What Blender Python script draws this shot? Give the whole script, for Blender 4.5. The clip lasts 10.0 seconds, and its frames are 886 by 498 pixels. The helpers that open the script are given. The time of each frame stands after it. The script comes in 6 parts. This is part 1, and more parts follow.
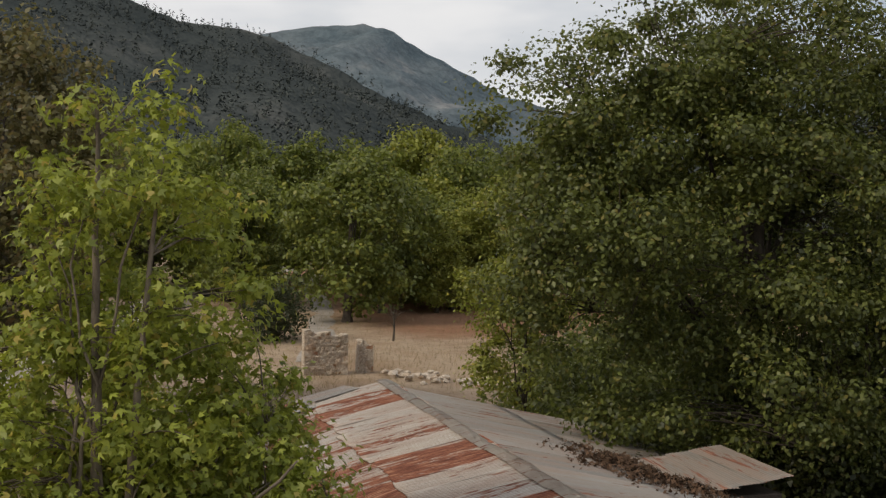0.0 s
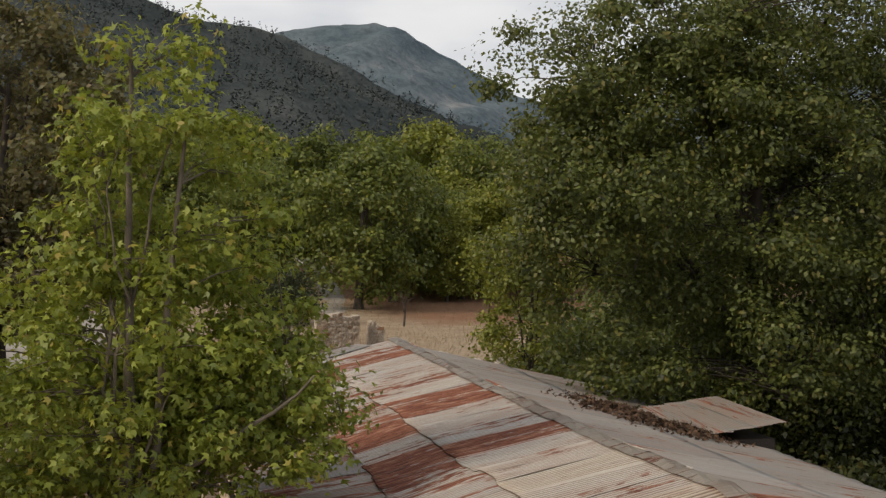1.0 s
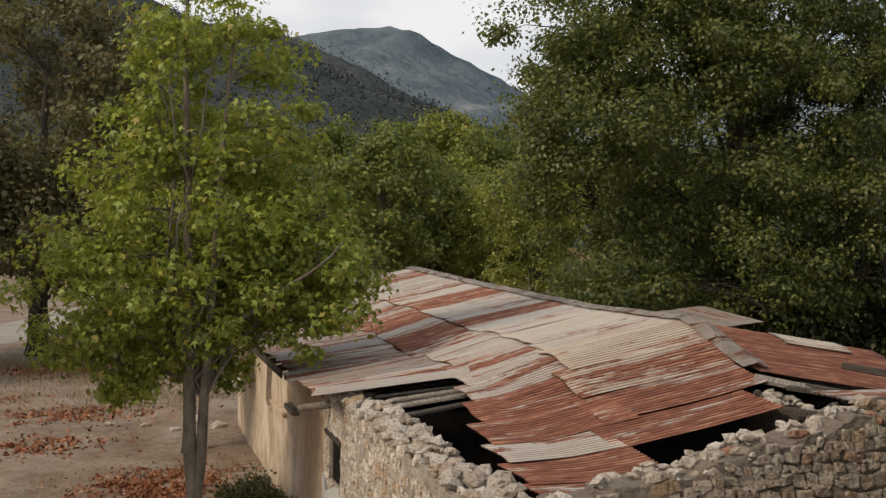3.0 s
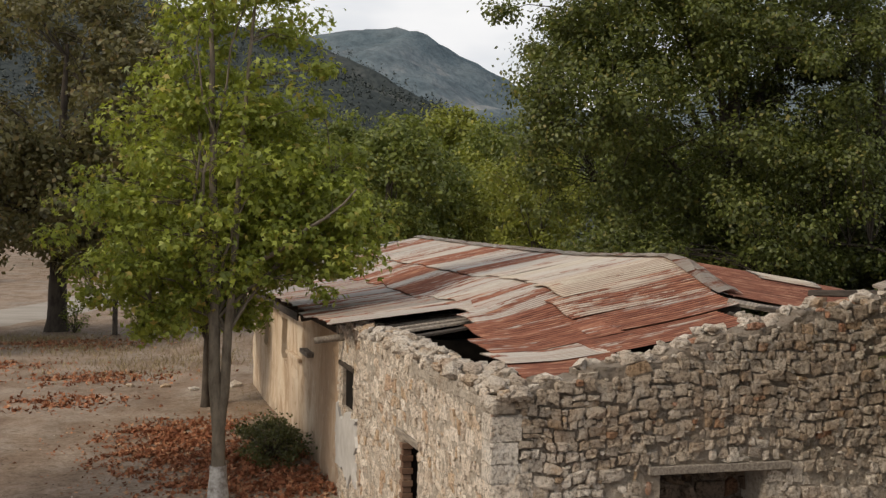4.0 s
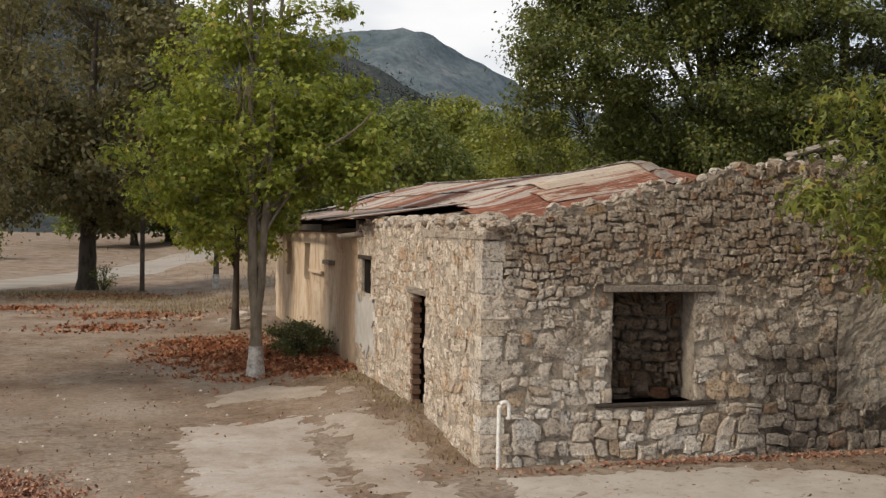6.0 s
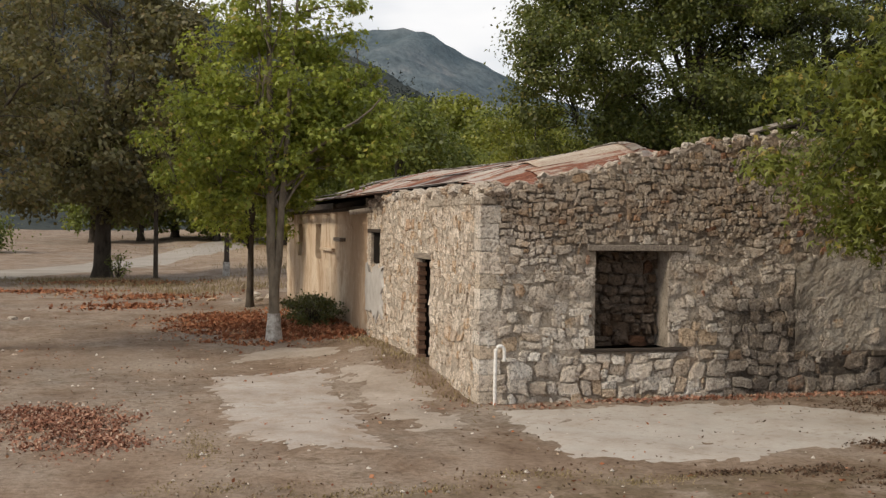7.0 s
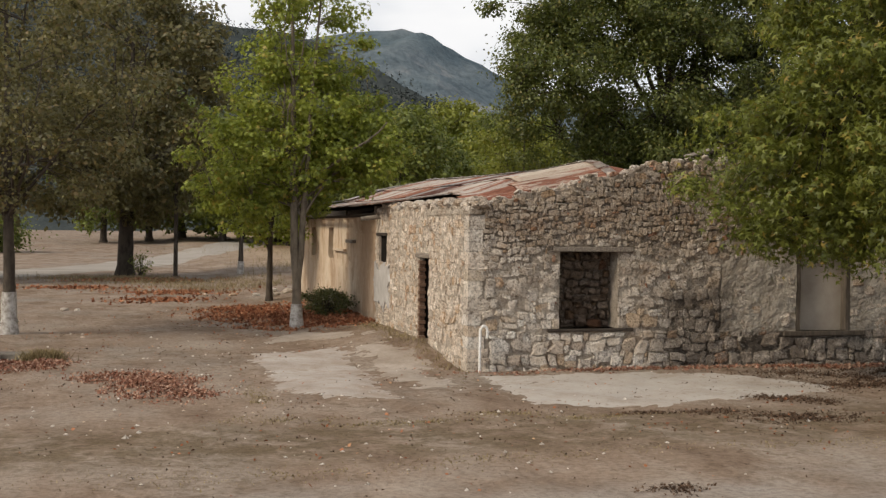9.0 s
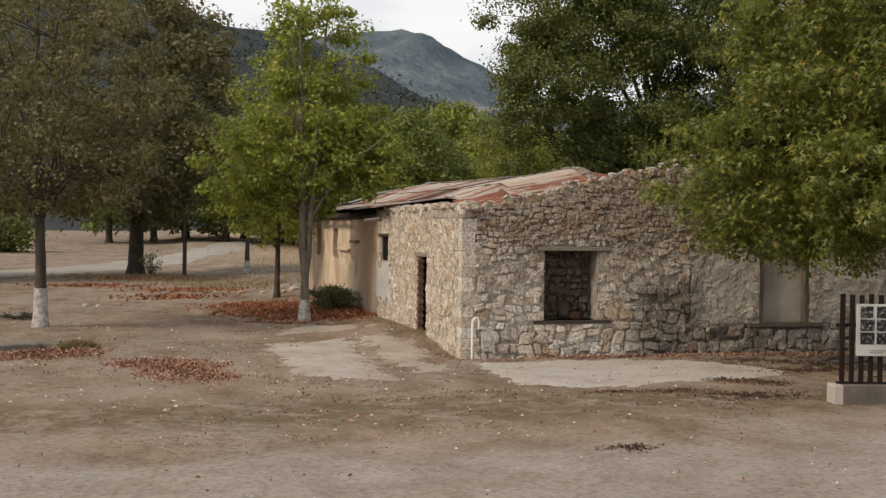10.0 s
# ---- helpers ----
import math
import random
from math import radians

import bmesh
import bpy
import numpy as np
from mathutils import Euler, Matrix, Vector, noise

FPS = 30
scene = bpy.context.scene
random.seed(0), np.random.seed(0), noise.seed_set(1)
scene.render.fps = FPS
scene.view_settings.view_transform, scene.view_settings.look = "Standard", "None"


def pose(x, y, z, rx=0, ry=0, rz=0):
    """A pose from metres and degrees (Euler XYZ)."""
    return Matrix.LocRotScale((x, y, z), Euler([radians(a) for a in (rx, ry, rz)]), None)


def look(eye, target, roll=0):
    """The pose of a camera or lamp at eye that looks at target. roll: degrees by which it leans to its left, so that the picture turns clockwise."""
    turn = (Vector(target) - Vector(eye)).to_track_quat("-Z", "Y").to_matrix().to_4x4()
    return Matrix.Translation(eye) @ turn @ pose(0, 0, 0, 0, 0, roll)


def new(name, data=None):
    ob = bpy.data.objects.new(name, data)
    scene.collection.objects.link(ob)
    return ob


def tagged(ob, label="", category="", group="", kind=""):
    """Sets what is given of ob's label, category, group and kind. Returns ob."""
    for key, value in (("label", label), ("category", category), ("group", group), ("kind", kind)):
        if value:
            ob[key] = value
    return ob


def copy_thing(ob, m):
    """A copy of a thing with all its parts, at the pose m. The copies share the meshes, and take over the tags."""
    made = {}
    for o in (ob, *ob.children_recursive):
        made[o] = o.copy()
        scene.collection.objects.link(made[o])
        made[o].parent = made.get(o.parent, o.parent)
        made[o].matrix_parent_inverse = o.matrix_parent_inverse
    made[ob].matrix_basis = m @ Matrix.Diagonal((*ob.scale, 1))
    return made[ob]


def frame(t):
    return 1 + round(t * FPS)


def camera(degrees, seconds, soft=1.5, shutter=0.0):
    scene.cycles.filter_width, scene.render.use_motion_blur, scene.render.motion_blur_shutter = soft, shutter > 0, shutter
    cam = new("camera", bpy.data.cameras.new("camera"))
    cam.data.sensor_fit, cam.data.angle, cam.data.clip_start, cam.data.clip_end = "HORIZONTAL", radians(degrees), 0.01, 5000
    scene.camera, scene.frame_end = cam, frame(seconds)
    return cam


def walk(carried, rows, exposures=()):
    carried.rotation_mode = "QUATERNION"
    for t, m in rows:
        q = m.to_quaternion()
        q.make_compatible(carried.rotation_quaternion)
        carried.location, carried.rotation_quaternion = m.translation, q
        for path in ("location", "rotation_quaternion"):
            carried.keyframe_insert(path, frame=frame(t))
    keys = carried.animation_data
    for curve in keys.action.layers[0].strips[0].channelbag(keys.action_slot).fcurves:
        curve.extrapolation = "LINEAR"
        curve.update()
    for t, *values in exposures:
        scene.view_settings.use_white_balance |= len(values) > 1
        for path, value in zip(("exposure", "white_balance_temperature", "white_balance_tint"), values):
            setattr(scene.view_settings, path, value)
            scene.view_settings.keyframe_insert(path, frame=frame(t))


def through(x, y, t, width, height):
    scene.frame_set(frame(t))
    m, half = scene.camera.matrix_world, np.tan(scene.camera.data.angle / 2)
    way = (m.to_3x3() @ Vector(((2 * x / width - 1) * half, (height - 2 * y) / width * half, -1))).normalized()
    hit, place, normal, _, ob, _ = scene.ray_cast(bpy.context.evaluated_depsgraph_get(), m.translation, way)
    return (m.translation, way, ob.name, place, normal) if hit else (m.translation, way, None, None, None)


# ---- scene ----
cam = camera(41.8, 10.0, 1.35)
PATH = [
    (0, (-2.288, -5.637, 8.607), (-1.698, -3.726, 8.563), 1.1),
    (0.5, (-2.424, -6.124, 8.17), (-1.843, -4.21, 8.125), 1.3),
    (1, (-2.562, -6.746, 7.692), (-1.99, -4.83, 7.647), 1.3),
    (1.5, (-2.721, -7.452, 7.215), (-2.157, -5.534, 7.17), 1.1),
    (2, (-2.877, -8.161, 6.745), (-2.322, -6.24, 6.701), 0.9),
    (2.5, (-3.061, -8.872, 6.296), (-2.511, -6.949, 6.254), 0.7),
    (4, (-3.639, -11.228, 4.938), (-3.107, -9.3, 4.9), 0.7),
    (4.5, (-3.878, -12.092, 4.472), (-3.348, -10.164, 4.435), 0.7),
    (5, (-4.11, -12.947, 4.018), (-3.584, -11.018, 3.983), 0.7),
    (5.5, (-4.312, -13.831, 3.596), (-3.788, -11.901, 3.56), 0.7),
    (7, (-5.153, -16.89, 2.663), (-4.632, -14.96, 2.627), 0.6),
    (7.5, (-5.471, -18.012, 2.635), (-4.949, -16.081, 2.599), 0.7),
    (8, (-5.762, -19.151, 2.687), (-5.24, -17.22, 2.651), 0.7),
    (8.5, (-6.061, -20.323, 2.718), (-5.538, -18.393, 2.682), 0.7),
    (9, (-6.355, -21.506, 2.754), (-5.831, -19.576, 2.719), 0.7),
    (9.5, (-6.641, -22.713, 2.778), (-6.117, -20.784, 2.743), 0.7),
    (10, (-6.935, -23.947, 2.789), (-6.411, -22.018, 2.754), 0.7),
]
EXPOSURES = [(0, -0.48), (2.5, -0.4), (5.5, -0.19), (10, -0.23)]
walk(cam, [(t, look(eye, target, roll)) for t, eye, target, roll in PATH], EXPOSURES)


# ---- world, sun ----
SUN_ELEVATION, SUN_FROM = 38.0, 254.0      # degrees; compass-like bearing from +y towards +x

world = bpy.data.worlds.new("sky")
scene.world = world
world.use_nodes = True
wn, wl = world.node_tree.nodes, world.node_tree.links
wn.clear()
sky = wn.new("ShaderNodeTexSky")
sky.sky_type = "NISHITA"
sky.sun_disc = False
sky.sun_elevation = radians(SUN_ELEVATION)
sky.sun_rotation = radians(SUN_FROM)
sky.dust_density = 2.0
coords = wn.new("ShaderNodeTexCoord")
stretch = wn.new("ShaderNodeMapping")
stretch.inputs["Scale"].default_value = (1.0, 1.0, 3.2)
clouds = wn.new("ShaderNodeTexNoise")
clouds.inputs["Scale"].default_value = 2.3
clouds.inputs["Detail"].default_value = 5.0
clouds.inputs["Roughness"].default_value = 0.52
cover = wn.new("ShaderNodeValToRGB")
cover.color_ramp.elements[0].position, cover.color_ramp.elements[1].position = 0.33, 0.55
cover.color_ramp.elements[0].color = (0.55, 0.55, 0.55, 1)
shade = wn.new("ShaderNodeValToRGB")
shade.color_ramp.elements[0].position, shade.color_ramp.elements[1].position = 0.35, 0.7
shade.color_ramp.elements[0].color = (7.2, 7.5, 8.0, 1)
shade.color_ramp.elements[1].color = (11.0, 10.8, 10.6, 1)
blend = wn.new("ShaderNodeMix")
blend.data_type = "RGBA"
back = wn.new("ShaderNodeBackground")
back.inputs["Strength"].default_value = 0.115
wout = wn.new("ShaderNodeOutputWorld")
wl.new(coords.outputs["Generated"], stretch.inputs["Vector"])
wl.new(stretch.outputs["Vector"], clouds.inputs["Vector"])
wl.new(clouds.outputs["Fac"], cover.inputs["Fac"])
wl.new(clouds.outputs["Fac"], shade.inputs["Fac"])
wl.new(cover.outputs["Color"], blend.inputs["Factor"])
wl.new(sky.outputs["Color"], blend.inputs["A"])
wl.new(shade.outputs["Color"], blend.inputs["B"])
wl.new(blend.outputs["Result"], back.inputs["Color"])
wl.new(back.outputs["Background"], wout.inputs["Surface"])

sun = new("sun", bpy.data.lights.new("sun", "SUN"))
sun.data.energy, sun.data.angle, sun.data.color = 3.0, radians(12), (1.0, 0.87, 0.68)
_b, _e = radians(SUN_FROM), radians(SUN_ELEVATION)
sun.matrix_world = look((60 * math.sin(_b) * math.cos(_e), 60 * math.cos(_b) * math.cos(_e), 60 * math.sin(_e)), (0, 0, 0))


# ---- materials ----
class Nodes:
    """A node material under construction."""

    def __init__(self, name, rough=0.9, metal=0.0, spec=0.3):
        self.m = bpy.data.materials.new(name)
        self.m.use_nodes = True
        self.n, self.l = self.m.node_tree.nodes, self.m.node_tree.links
        self.p = self.n["Principled BSDF"]
        self.p.inputs["Roughness"].default_value = rough
        self.p.inputs["Metallic"].default_value = metal
        self.p.inputs["Specular IOR Level"].default_value = spec
        self.geo = self.n.new("ShaderNodeNewGeometry")
        self.tex = self.n.new("ShaderNodeTexCoord")
        self.info = self.n.new("ShaderNodeObjectInfo")

    def put(self, socket, value):
        if isinstance(value, bpy.types.NodeSocket):
            self.l.new(value, socket)
        elif isinstance(value, tuple) and len(value) == 3 and socket.type == "RGBA":
            socket.default_value = (*value, 1)
        else:
            socket.default_value = value

    def where(self, scale=(1, 1, 1), local=False):
        m = self.n.new("ShaderNodeMapping")
        m.inputs["Scale"].default_value = scale
        self.l.new(self.tex.outputs["Object"] if local else self.geo.outputs["Position"], m.inputs["Vector"])
        return m.outputs["Vector"]

    def noise(self, scale, detail=4.0, rough=0.55, at=None, distort=0.0):
        t = self.n.new("ShaderNodeTexNoise")
        t.inputs["Scale"].default_value, t.inputs["Detail"].default_value = scale, detail
        t.inputs["Roughness"].default_value, t.inputs["Distortion"].default_value = rough, distort
        self.l.new(at if at else self.geo.outputs["Position"], t.inputs["Vector"])
        return t.outputs["Fac"]

    def cells(self, scale, at=None, feature="F1"):
        t = self.n.new("ShaderNodeTexVoronoi")
        t.feature = feature
        t.inputs["Scale"].default_value = scale
        self.l.new(at if at else self.geo.outputs["Position"], t.inputs["Vector"])
        return t.outputs["Distance"]

    def ramp(self, fac, *stops):
        r = self.n.new("ShaderNodeValToRGB")
        e = r.color_ramp.elements
        while len(e) < len(stops):
            e.new(0.5)
        for el, (pos, col) in zip(e, stops):
            el.position = pos
            el.color = (*col, 1) if isinstance(col, tuple) else (col, col, col, 1)
        self.put(r.inputs["Fac"], fac)
        return r.outputs["Color"]

    def mix(self, fac, a, b, mode="MIX"):
        x = self.n.new("ShaderNodeMix")
        x.data_type, x.blend_type = "RGBA", mode
        self.put(x.inputs["Factor"], fac), self.put(x.inputs["A"], a), self.put(x.inputs["B"], b)
        return x.outputs["Result"]

    def math(self, op, a, b=0.0):
        x = self.n.new("ShaderNodeMath")
        x.operation = op
        self.put(x.inputs[0], a), self.put(x.inputs[1], b)
        return x.outputs[0]

    def axis(self, i):
        s = self.n.new("ShaderNodeSeparateXYZ")
        self.l.new(self.geo.outputs["Position"], s.inputs[0])
        return s.outputs[i]

    def span(self, value, lo, hi):
        x = self.n.new("ShaderNodeMapRange")
        x.interpolation_type = "SMOOTHSTEP"
        self.put(x.inputs["Value"], value)
        x.inputs["From Min"].default_value, x.inputs["From Max"].default_value = lo, hi
        return x.outputs["Result"]

    def done(self, colour, height=None, bump=0.4, depth=0.02, rough=None):
        self.put(self.p.inputs["Base Color"], colour)
        if rough is not None:
            self.put(self.p.inputs["Roughness"], rough)
        if height is not None:
            b = self.n.new("ShaderNodeBump")
            b.inputs["Strength"].default_value, b.inputs["Distance"].default_value = bump, depth
            self.put(b.inputs["Height"], height)
            self.l.new(b.outputs["Normal"], self.p.inputs["Normal"])
        return self.m

    def leaf(self, colour, through, share=0.35):
        self.put(self.p.inputs["Base Color"], colour)
        t = self.n.new("ShaderNodeBsdfTranslucent")
        self.put(t.inputs["Color"], through)
        x = self.n.new("ShaderNodeMixShader")
        x.inputs[0].default_value = share
        self.l.new(self.p.outputs[0], x.inputs[1]), self.l.new(t.outputs[0], x.inputs[2])
        self.l.new(x.outputs[0], self.n["Material Output"].inputs["Surface"])
        return self.m


def leaf_material(name, dark, light, odd, odd_share=0.06, patch=0.35):
    k = Nodes(name, rough=0.5, spec=0.4)
    r = k.geo.outputs["Random Per Island"]
    c = k.ramp(r, (0.0, dark), (1.0 - odd_share - 0.02, light), (1.0 - odd_share, odd))
    big = k.noise(patch, 2.0)
    c = k.mix(k.ramp(big, (0.38, 0.0), (0.68, 0.35)), c, light)
    thr = k.mix(0.5, c, (light[0] * 1.5, light[1] * 1.5, light[2]))
    return k.leaf(c, thr)


def weathered(k, c, most=0.9):
    """Dark damp stain with a ragged shape beside the render coat, and a darker tone along the foot of the coat."""
    x, y, z = k.axis(0), k.axis(1), k.axis(2)
    left = k.math("MULTIPLY", k.span(x, 3.5, 4.5), k.math("SUBTRACT", 1.0, k.span(x, 5.4, 6.0)))
    zone = k.math("MULTIPLY", left, k.math("SUBTRACT", 1.0, k.span(z, 1.35, 1.95)))
    foot = k.math("MULTIPLY", k.span(x, 5.2, 5.9), k.math("SUBTRACT", 1.0, k.span(z, 0.45, 1.0)))
    zone = k.math("MULTIPLY", k.math("MAXIMUM", zone, foot), k.math("SUBTRACT", 1.0, k.span(y, 0.5, 1.0)))
    patch_ = k.math("MULTIPLY", zone, k.span(k.noise(2.6, 8.0, 0.8), 0.35, 0.53))
    return k.mix(k.math("MULTIPLY", patch_, most), c, (0.075, 0.062, 0.052))


def smeared(k, c, tint=1.0):
    """Lime wiped over stones and joints alike."""
    m = k.math("MULTIPLY", k.span(k.noise(2.3, 7.0, 0.7), 0.5, 0.62), 0.65)
    return k.mix(m, c, k.ramp(k.noise(9.0, 5.0, 0.7), (0.3, (0.40 * tint, 0.33 * tint, 0.26 * tint)), (0.62, (0.60 * tint, 0.53 * tint, 0.455 * tint))))


def stone_material(name, tint=(1.0, 1.0, 1.0), lime=1.0, ochre=0.5, reddish=(0.36, 0.20, 0.135)):
    k = Nodes(name, rough=0.93, spec=0.2)
    r = k.info.outputs["Random"]
    isl = k.geo.outputs["Random Per Island"]
    both = k.math("FRACT", k.math("ADD", r, isl))
    t = lambda a: tuple(x * y for x, y in zip(a, tint))
    base = k.ramp(both, (0.0, t((0.37, 0.305, 0.245))), (0.2, t((0.56, 0.505, 0.445))), (0.4, t((0.44, 0.38, 0.32))), (0.6, t((0.64, 0.59, 0.53))), (0.82, t((0.50, 0.44, 0.375))),
                  (0.95, t((0.42, 0.31, 0.21))), (0.988, t(reddish)))
    fine = k.noise(26.0, 6.0, 0.72)
    mid = k.noise(6.5, 6.0, 0.7)
    c = k.mix(0.75, base, k.ramp(mid, (0.32, (0.48, 0.44, 0.40)), (0.5, (1.0, 1.0, 1.0))), "MULTIPLY")
    c = k.mix(0.8, c, k.ramp(fine, (0.37, (0.3, 0.27, 0.24)), (0.5, (1.0, 1.0, 1.0)), (0.62, (1.18, 1.18, 1.18))), "MULTIPLY")
    c = k.mix(0.15, c, k.ramp(k.noise(70.0, 3.0, 0.7), (0.36, (0.45, 0.42, 0.4)), (0.52, (1.0, 1.0, 1.0))), "MULTIPLY")
    c = k.mix(k.ramp(k.noise(0.9, 5.0, 0.6), (0.56, 0.0), (0.68, ochre)), c, t((0.37, 0.24, 0.15)))
    if lime:
        c = smeared(k, c, lime)
    c = weathered(k, c, 0.7)
    h = k.math("ADD", k.math("MULTIPLY", fine, 0.7), mid)
    return k.done(c, h, 1.0, 0.06)


M = {}
k = Nodes("earth", rough=0.97, spec=0.15)
n1, n2, n3 = k.noise(0.16, 5.0, 0.6), k.noise(0.9, 7.0, 0.66, k.where((1.0, 0.65, 1.0))), k.noise(11.0, 5.0, 0.7)
streak = k.noise(0.5, 5.0, 0.62, k.where((1.0, 0.6, 1.0)))
c = k.ramp(n2, (0.32, (0.20, 0.138, 0.097)), (0.5, (0.32, 0.237, 0.178)), (0.68, (0.43, 0.345, 0.275)))
c = k.mix(k.ramp(streak, (0.46, 0.0), (0.62, 0.6)), c, (0.42, 0.362, 0.305))
c = k.mix(k.ramp(n1, (0.56, 0.0), (0.68, 0.7)), c, (0.335, 0.305, 0.27))
litter = k.math("MULTIPLY", k.span(k.noise(3.4, 8.0, 0.78), 0.48, 0.6), k.span(k.noise(0.22, 4.0), 0.42, 0.56))
c = k.mix(k.math("MULTIPLY", litter, 0.6), c, (0.16, 0.11, 0.068))
band = k.math("MULTIPLY", k.span(k.axis(1), -8.6, -7.2), k.math("SUBTRACT", 1.0, k.span(k.axis(1), -6.0, -4.8)))
c = k.mix(k.math("MULTIPLY", band, k.math("MULTIPLY", k.span(k.noise(1.9, 7.0, 0.72), 0.38, 0.58), 0.8)), c, (0.165, 0.122, 0.072))
far = k.math("MULTIPLY", k.span(k.axis(1), 42.0, 60.0), k.span(k.axis(0), -3.0, 8.0))
field = k.ramp(k.noise(0.12, 5.0, 0.6), (0.36, (0.42, 0.30, 0.20)), (0.52, (0.55, 0.43, 0.31)), (0.66, (0.40, 0.27, 0.17)))
rusty = k.math("MULTIPLY", k.span(k.math("ADD", k.axis(1), k.math("MULTIPLY", k.noise(0.09, 4.0), 14.0)), 80.0, 88.0), k.span(k.axis(0), 17.0, 23.0))
field = k.mix(k.math("MULTIPLY", rusty, 0.8), field, (0.34, 0.165, 0.095))
gravel = k.math("MULTIPLY", k.math("SUBTRACT", 1.0, k.span(k.math("ADD", k.axis(1), k.math("MULTIPLY", k.noise(0.35, 5.0, 0.6), 5.0)), -8.2, -6.6)), 0.75)
c = k.mix(gravel, c, k.ramp(k.noise(1.3, 7.0, 0.7), (0.34, (0.31, 0.262, 0.218)), (0.52, (0.40, 0.352, 0.31)), (0.7, (0.48, 0.44, 0.40))))
c = k.mix(far, c, k.mix(0.45, field, k.ramp(k.noise(1.1, 6.0, 0.7), (0.3, (0.4, 0.4, 0.38)), (0.7, (1, 1, 1))), "MULTIPLY"))
c = k.mix(0.7, c, k.ramp(n3, (0.34, (0.52, 0.49, 0.46)), (0.56, (1.0, 1.0, 1.0))), "MULTIPLY")
c = k.mix(1.0, c, (0.78, 0.77, 0.76), "MULTIPLY")
grit = k.cells(26.0)
c = k.mix(k.math("MULTIPLY", k.math("MULTIPLY", k.span(grit, 0.14, 0.06), k.span(k.noise(1.7, 4.0), 0.46, 0.62)), 0.7), c, (0.46, 0.41, 0.36))
crumbs = k.cells(17.0)
c = k.mix(k.math("MULTIPLY", k.math("MULTIPLY", k.span(crumbs, 0.2, 0.1), k.span(k.noise(0.8, 5.0, 0.65), 0.44, 0.6)), 0.75), c, (0.115, 0.08, 0.055))
M["earth"] = k.done(c, k.math("ADD", n3, k.math("MULTIPLY", n2, 1.5)), 0.6, 0.05)

k = Nodes("gravel_road", rough=0.95, spec=0.2)
c = k.ramp(k.noise(0.5, 6.0, 0.65, k.where((0.4, 1.0, 1.0))), (0.3, (0.28, 0.245, 0.21)), (0.7, (0.40, 0.365, 0.325)))
c = k.mix(0.5, c, k.ramp(k.noise(16.0, 4.0, 0.7), (0.3, (0.55, 0.55, 0.55)), (0.7, (1, 1, 1))), "MULTIPLY")
M["road"] = k.done(c, k.noise(16.0, 4.0), 0.4, 0.03)

k = Nodes("dusty_concrete", rough=0.95, spec=0.15)
c = k.ramp(k.noise(0.8, 7.0, 0.68), (0.32, (0.27, 0.215, 0.17)), (0.5, (0.36, 0.305, 0.255)), (0.68, (0.45, 0.39, 0.34)))
c = k.mix(k.ramp(k.noise(5.0, 6.0, 0.7), (0.58, 0.0), (0.7, 0.6)), c, (0.19, 0.145, 0.105))
c = k.mix(0.5, c, k.ramp(k.noise(20.0, 5.0, 0.7), (0.3, (0.6, 0.58, 0.56)), (0.6, (1, 1, 1))), "MULTIPLY")
M["dusty"] = k.done(c, k.noise(20.0, 5.0), 0.4, 0.02)
k = Nodes("dusty_pale_concrete", rough=0.94, spec=0.2)
c = k.ramp(k.noise(0.7, 7.0, 0.66), (0.32, (0.30, 0.247, 0.205)), (0.48, (0.385, 0.335, 0.295)), (0.7, (0.46, 0.42, 0.385)))
c = k.mix(k.ramp(k.noise(4.5, 7.0, 0.74), (0.54, 0.0), (0.66, 0.75)), c, (0.28, 0.21, 0.155))
c = k.mix(k.ramp(k.noise(1.1, 7.0, 0.72), (0.5, 0.0), (0.62, 0.7)), c, (0.31, 0.24, 0.185))
c = k.mix(0.45, c, k.ramp(k.noise(24.0, 5.0, 0.7), (0.3, (0.62, 0.6, 0.58)), (0.62, (1, 1, 1))), "MULTIPLY")
M["concrete_dusty"] = k.done(c, k.noise(24.0, 5.0), 0.35, 0.015)
k = Nodes("worn_concrete", rough=0.9, spec=0.25)
c = k.ramp(k.noise(0.9, 7.0, 0.65), (0.3, (0.31, 0.25, 0.20)), (0.44, (0.41, 0.36, 0.315)), (0.72, (0.475, 0.44, 0.40)))
c = k.mix(k.ramp(k.noise(6.5, 6.0, 0.72), (0.56, 0.0), (0.68, 0.8)), c, (0.22, 0.17, 0.125))
c = k.mix(0.4, c, k.ramp(k.noise(26.0, 4.0, 0.7), (0.3, (0.6, 0.6, 0.6)), (0.7, (1, 1, 1))), "MULTIPLY")
M["concrete"] = k.done(c, k.noise(26.0, 4.0), 0.3, 0.01)
k = Nodes("grimy_concrete", rough=0.93, spec=0.2)
c = k.ramp(k.noise(2.4, 7.0, 0.7), (0.34, (0.10, 0.085, 0.07)), (0.5, (0.17, 0.15, 0.13)), (0.7, (0.27, 0.25, 0.225)))
M["grimy"] = k.done(k.mix(0.4, c, k.ramp(k.noise(20.0, 5.0, 0.7), (0.3, (0.5, 0.5, 0.5)), (0.7, (1, 1, 1))), "MULTIPLY"), k.noise(20.0, 5.0), 0.4, 0.02)

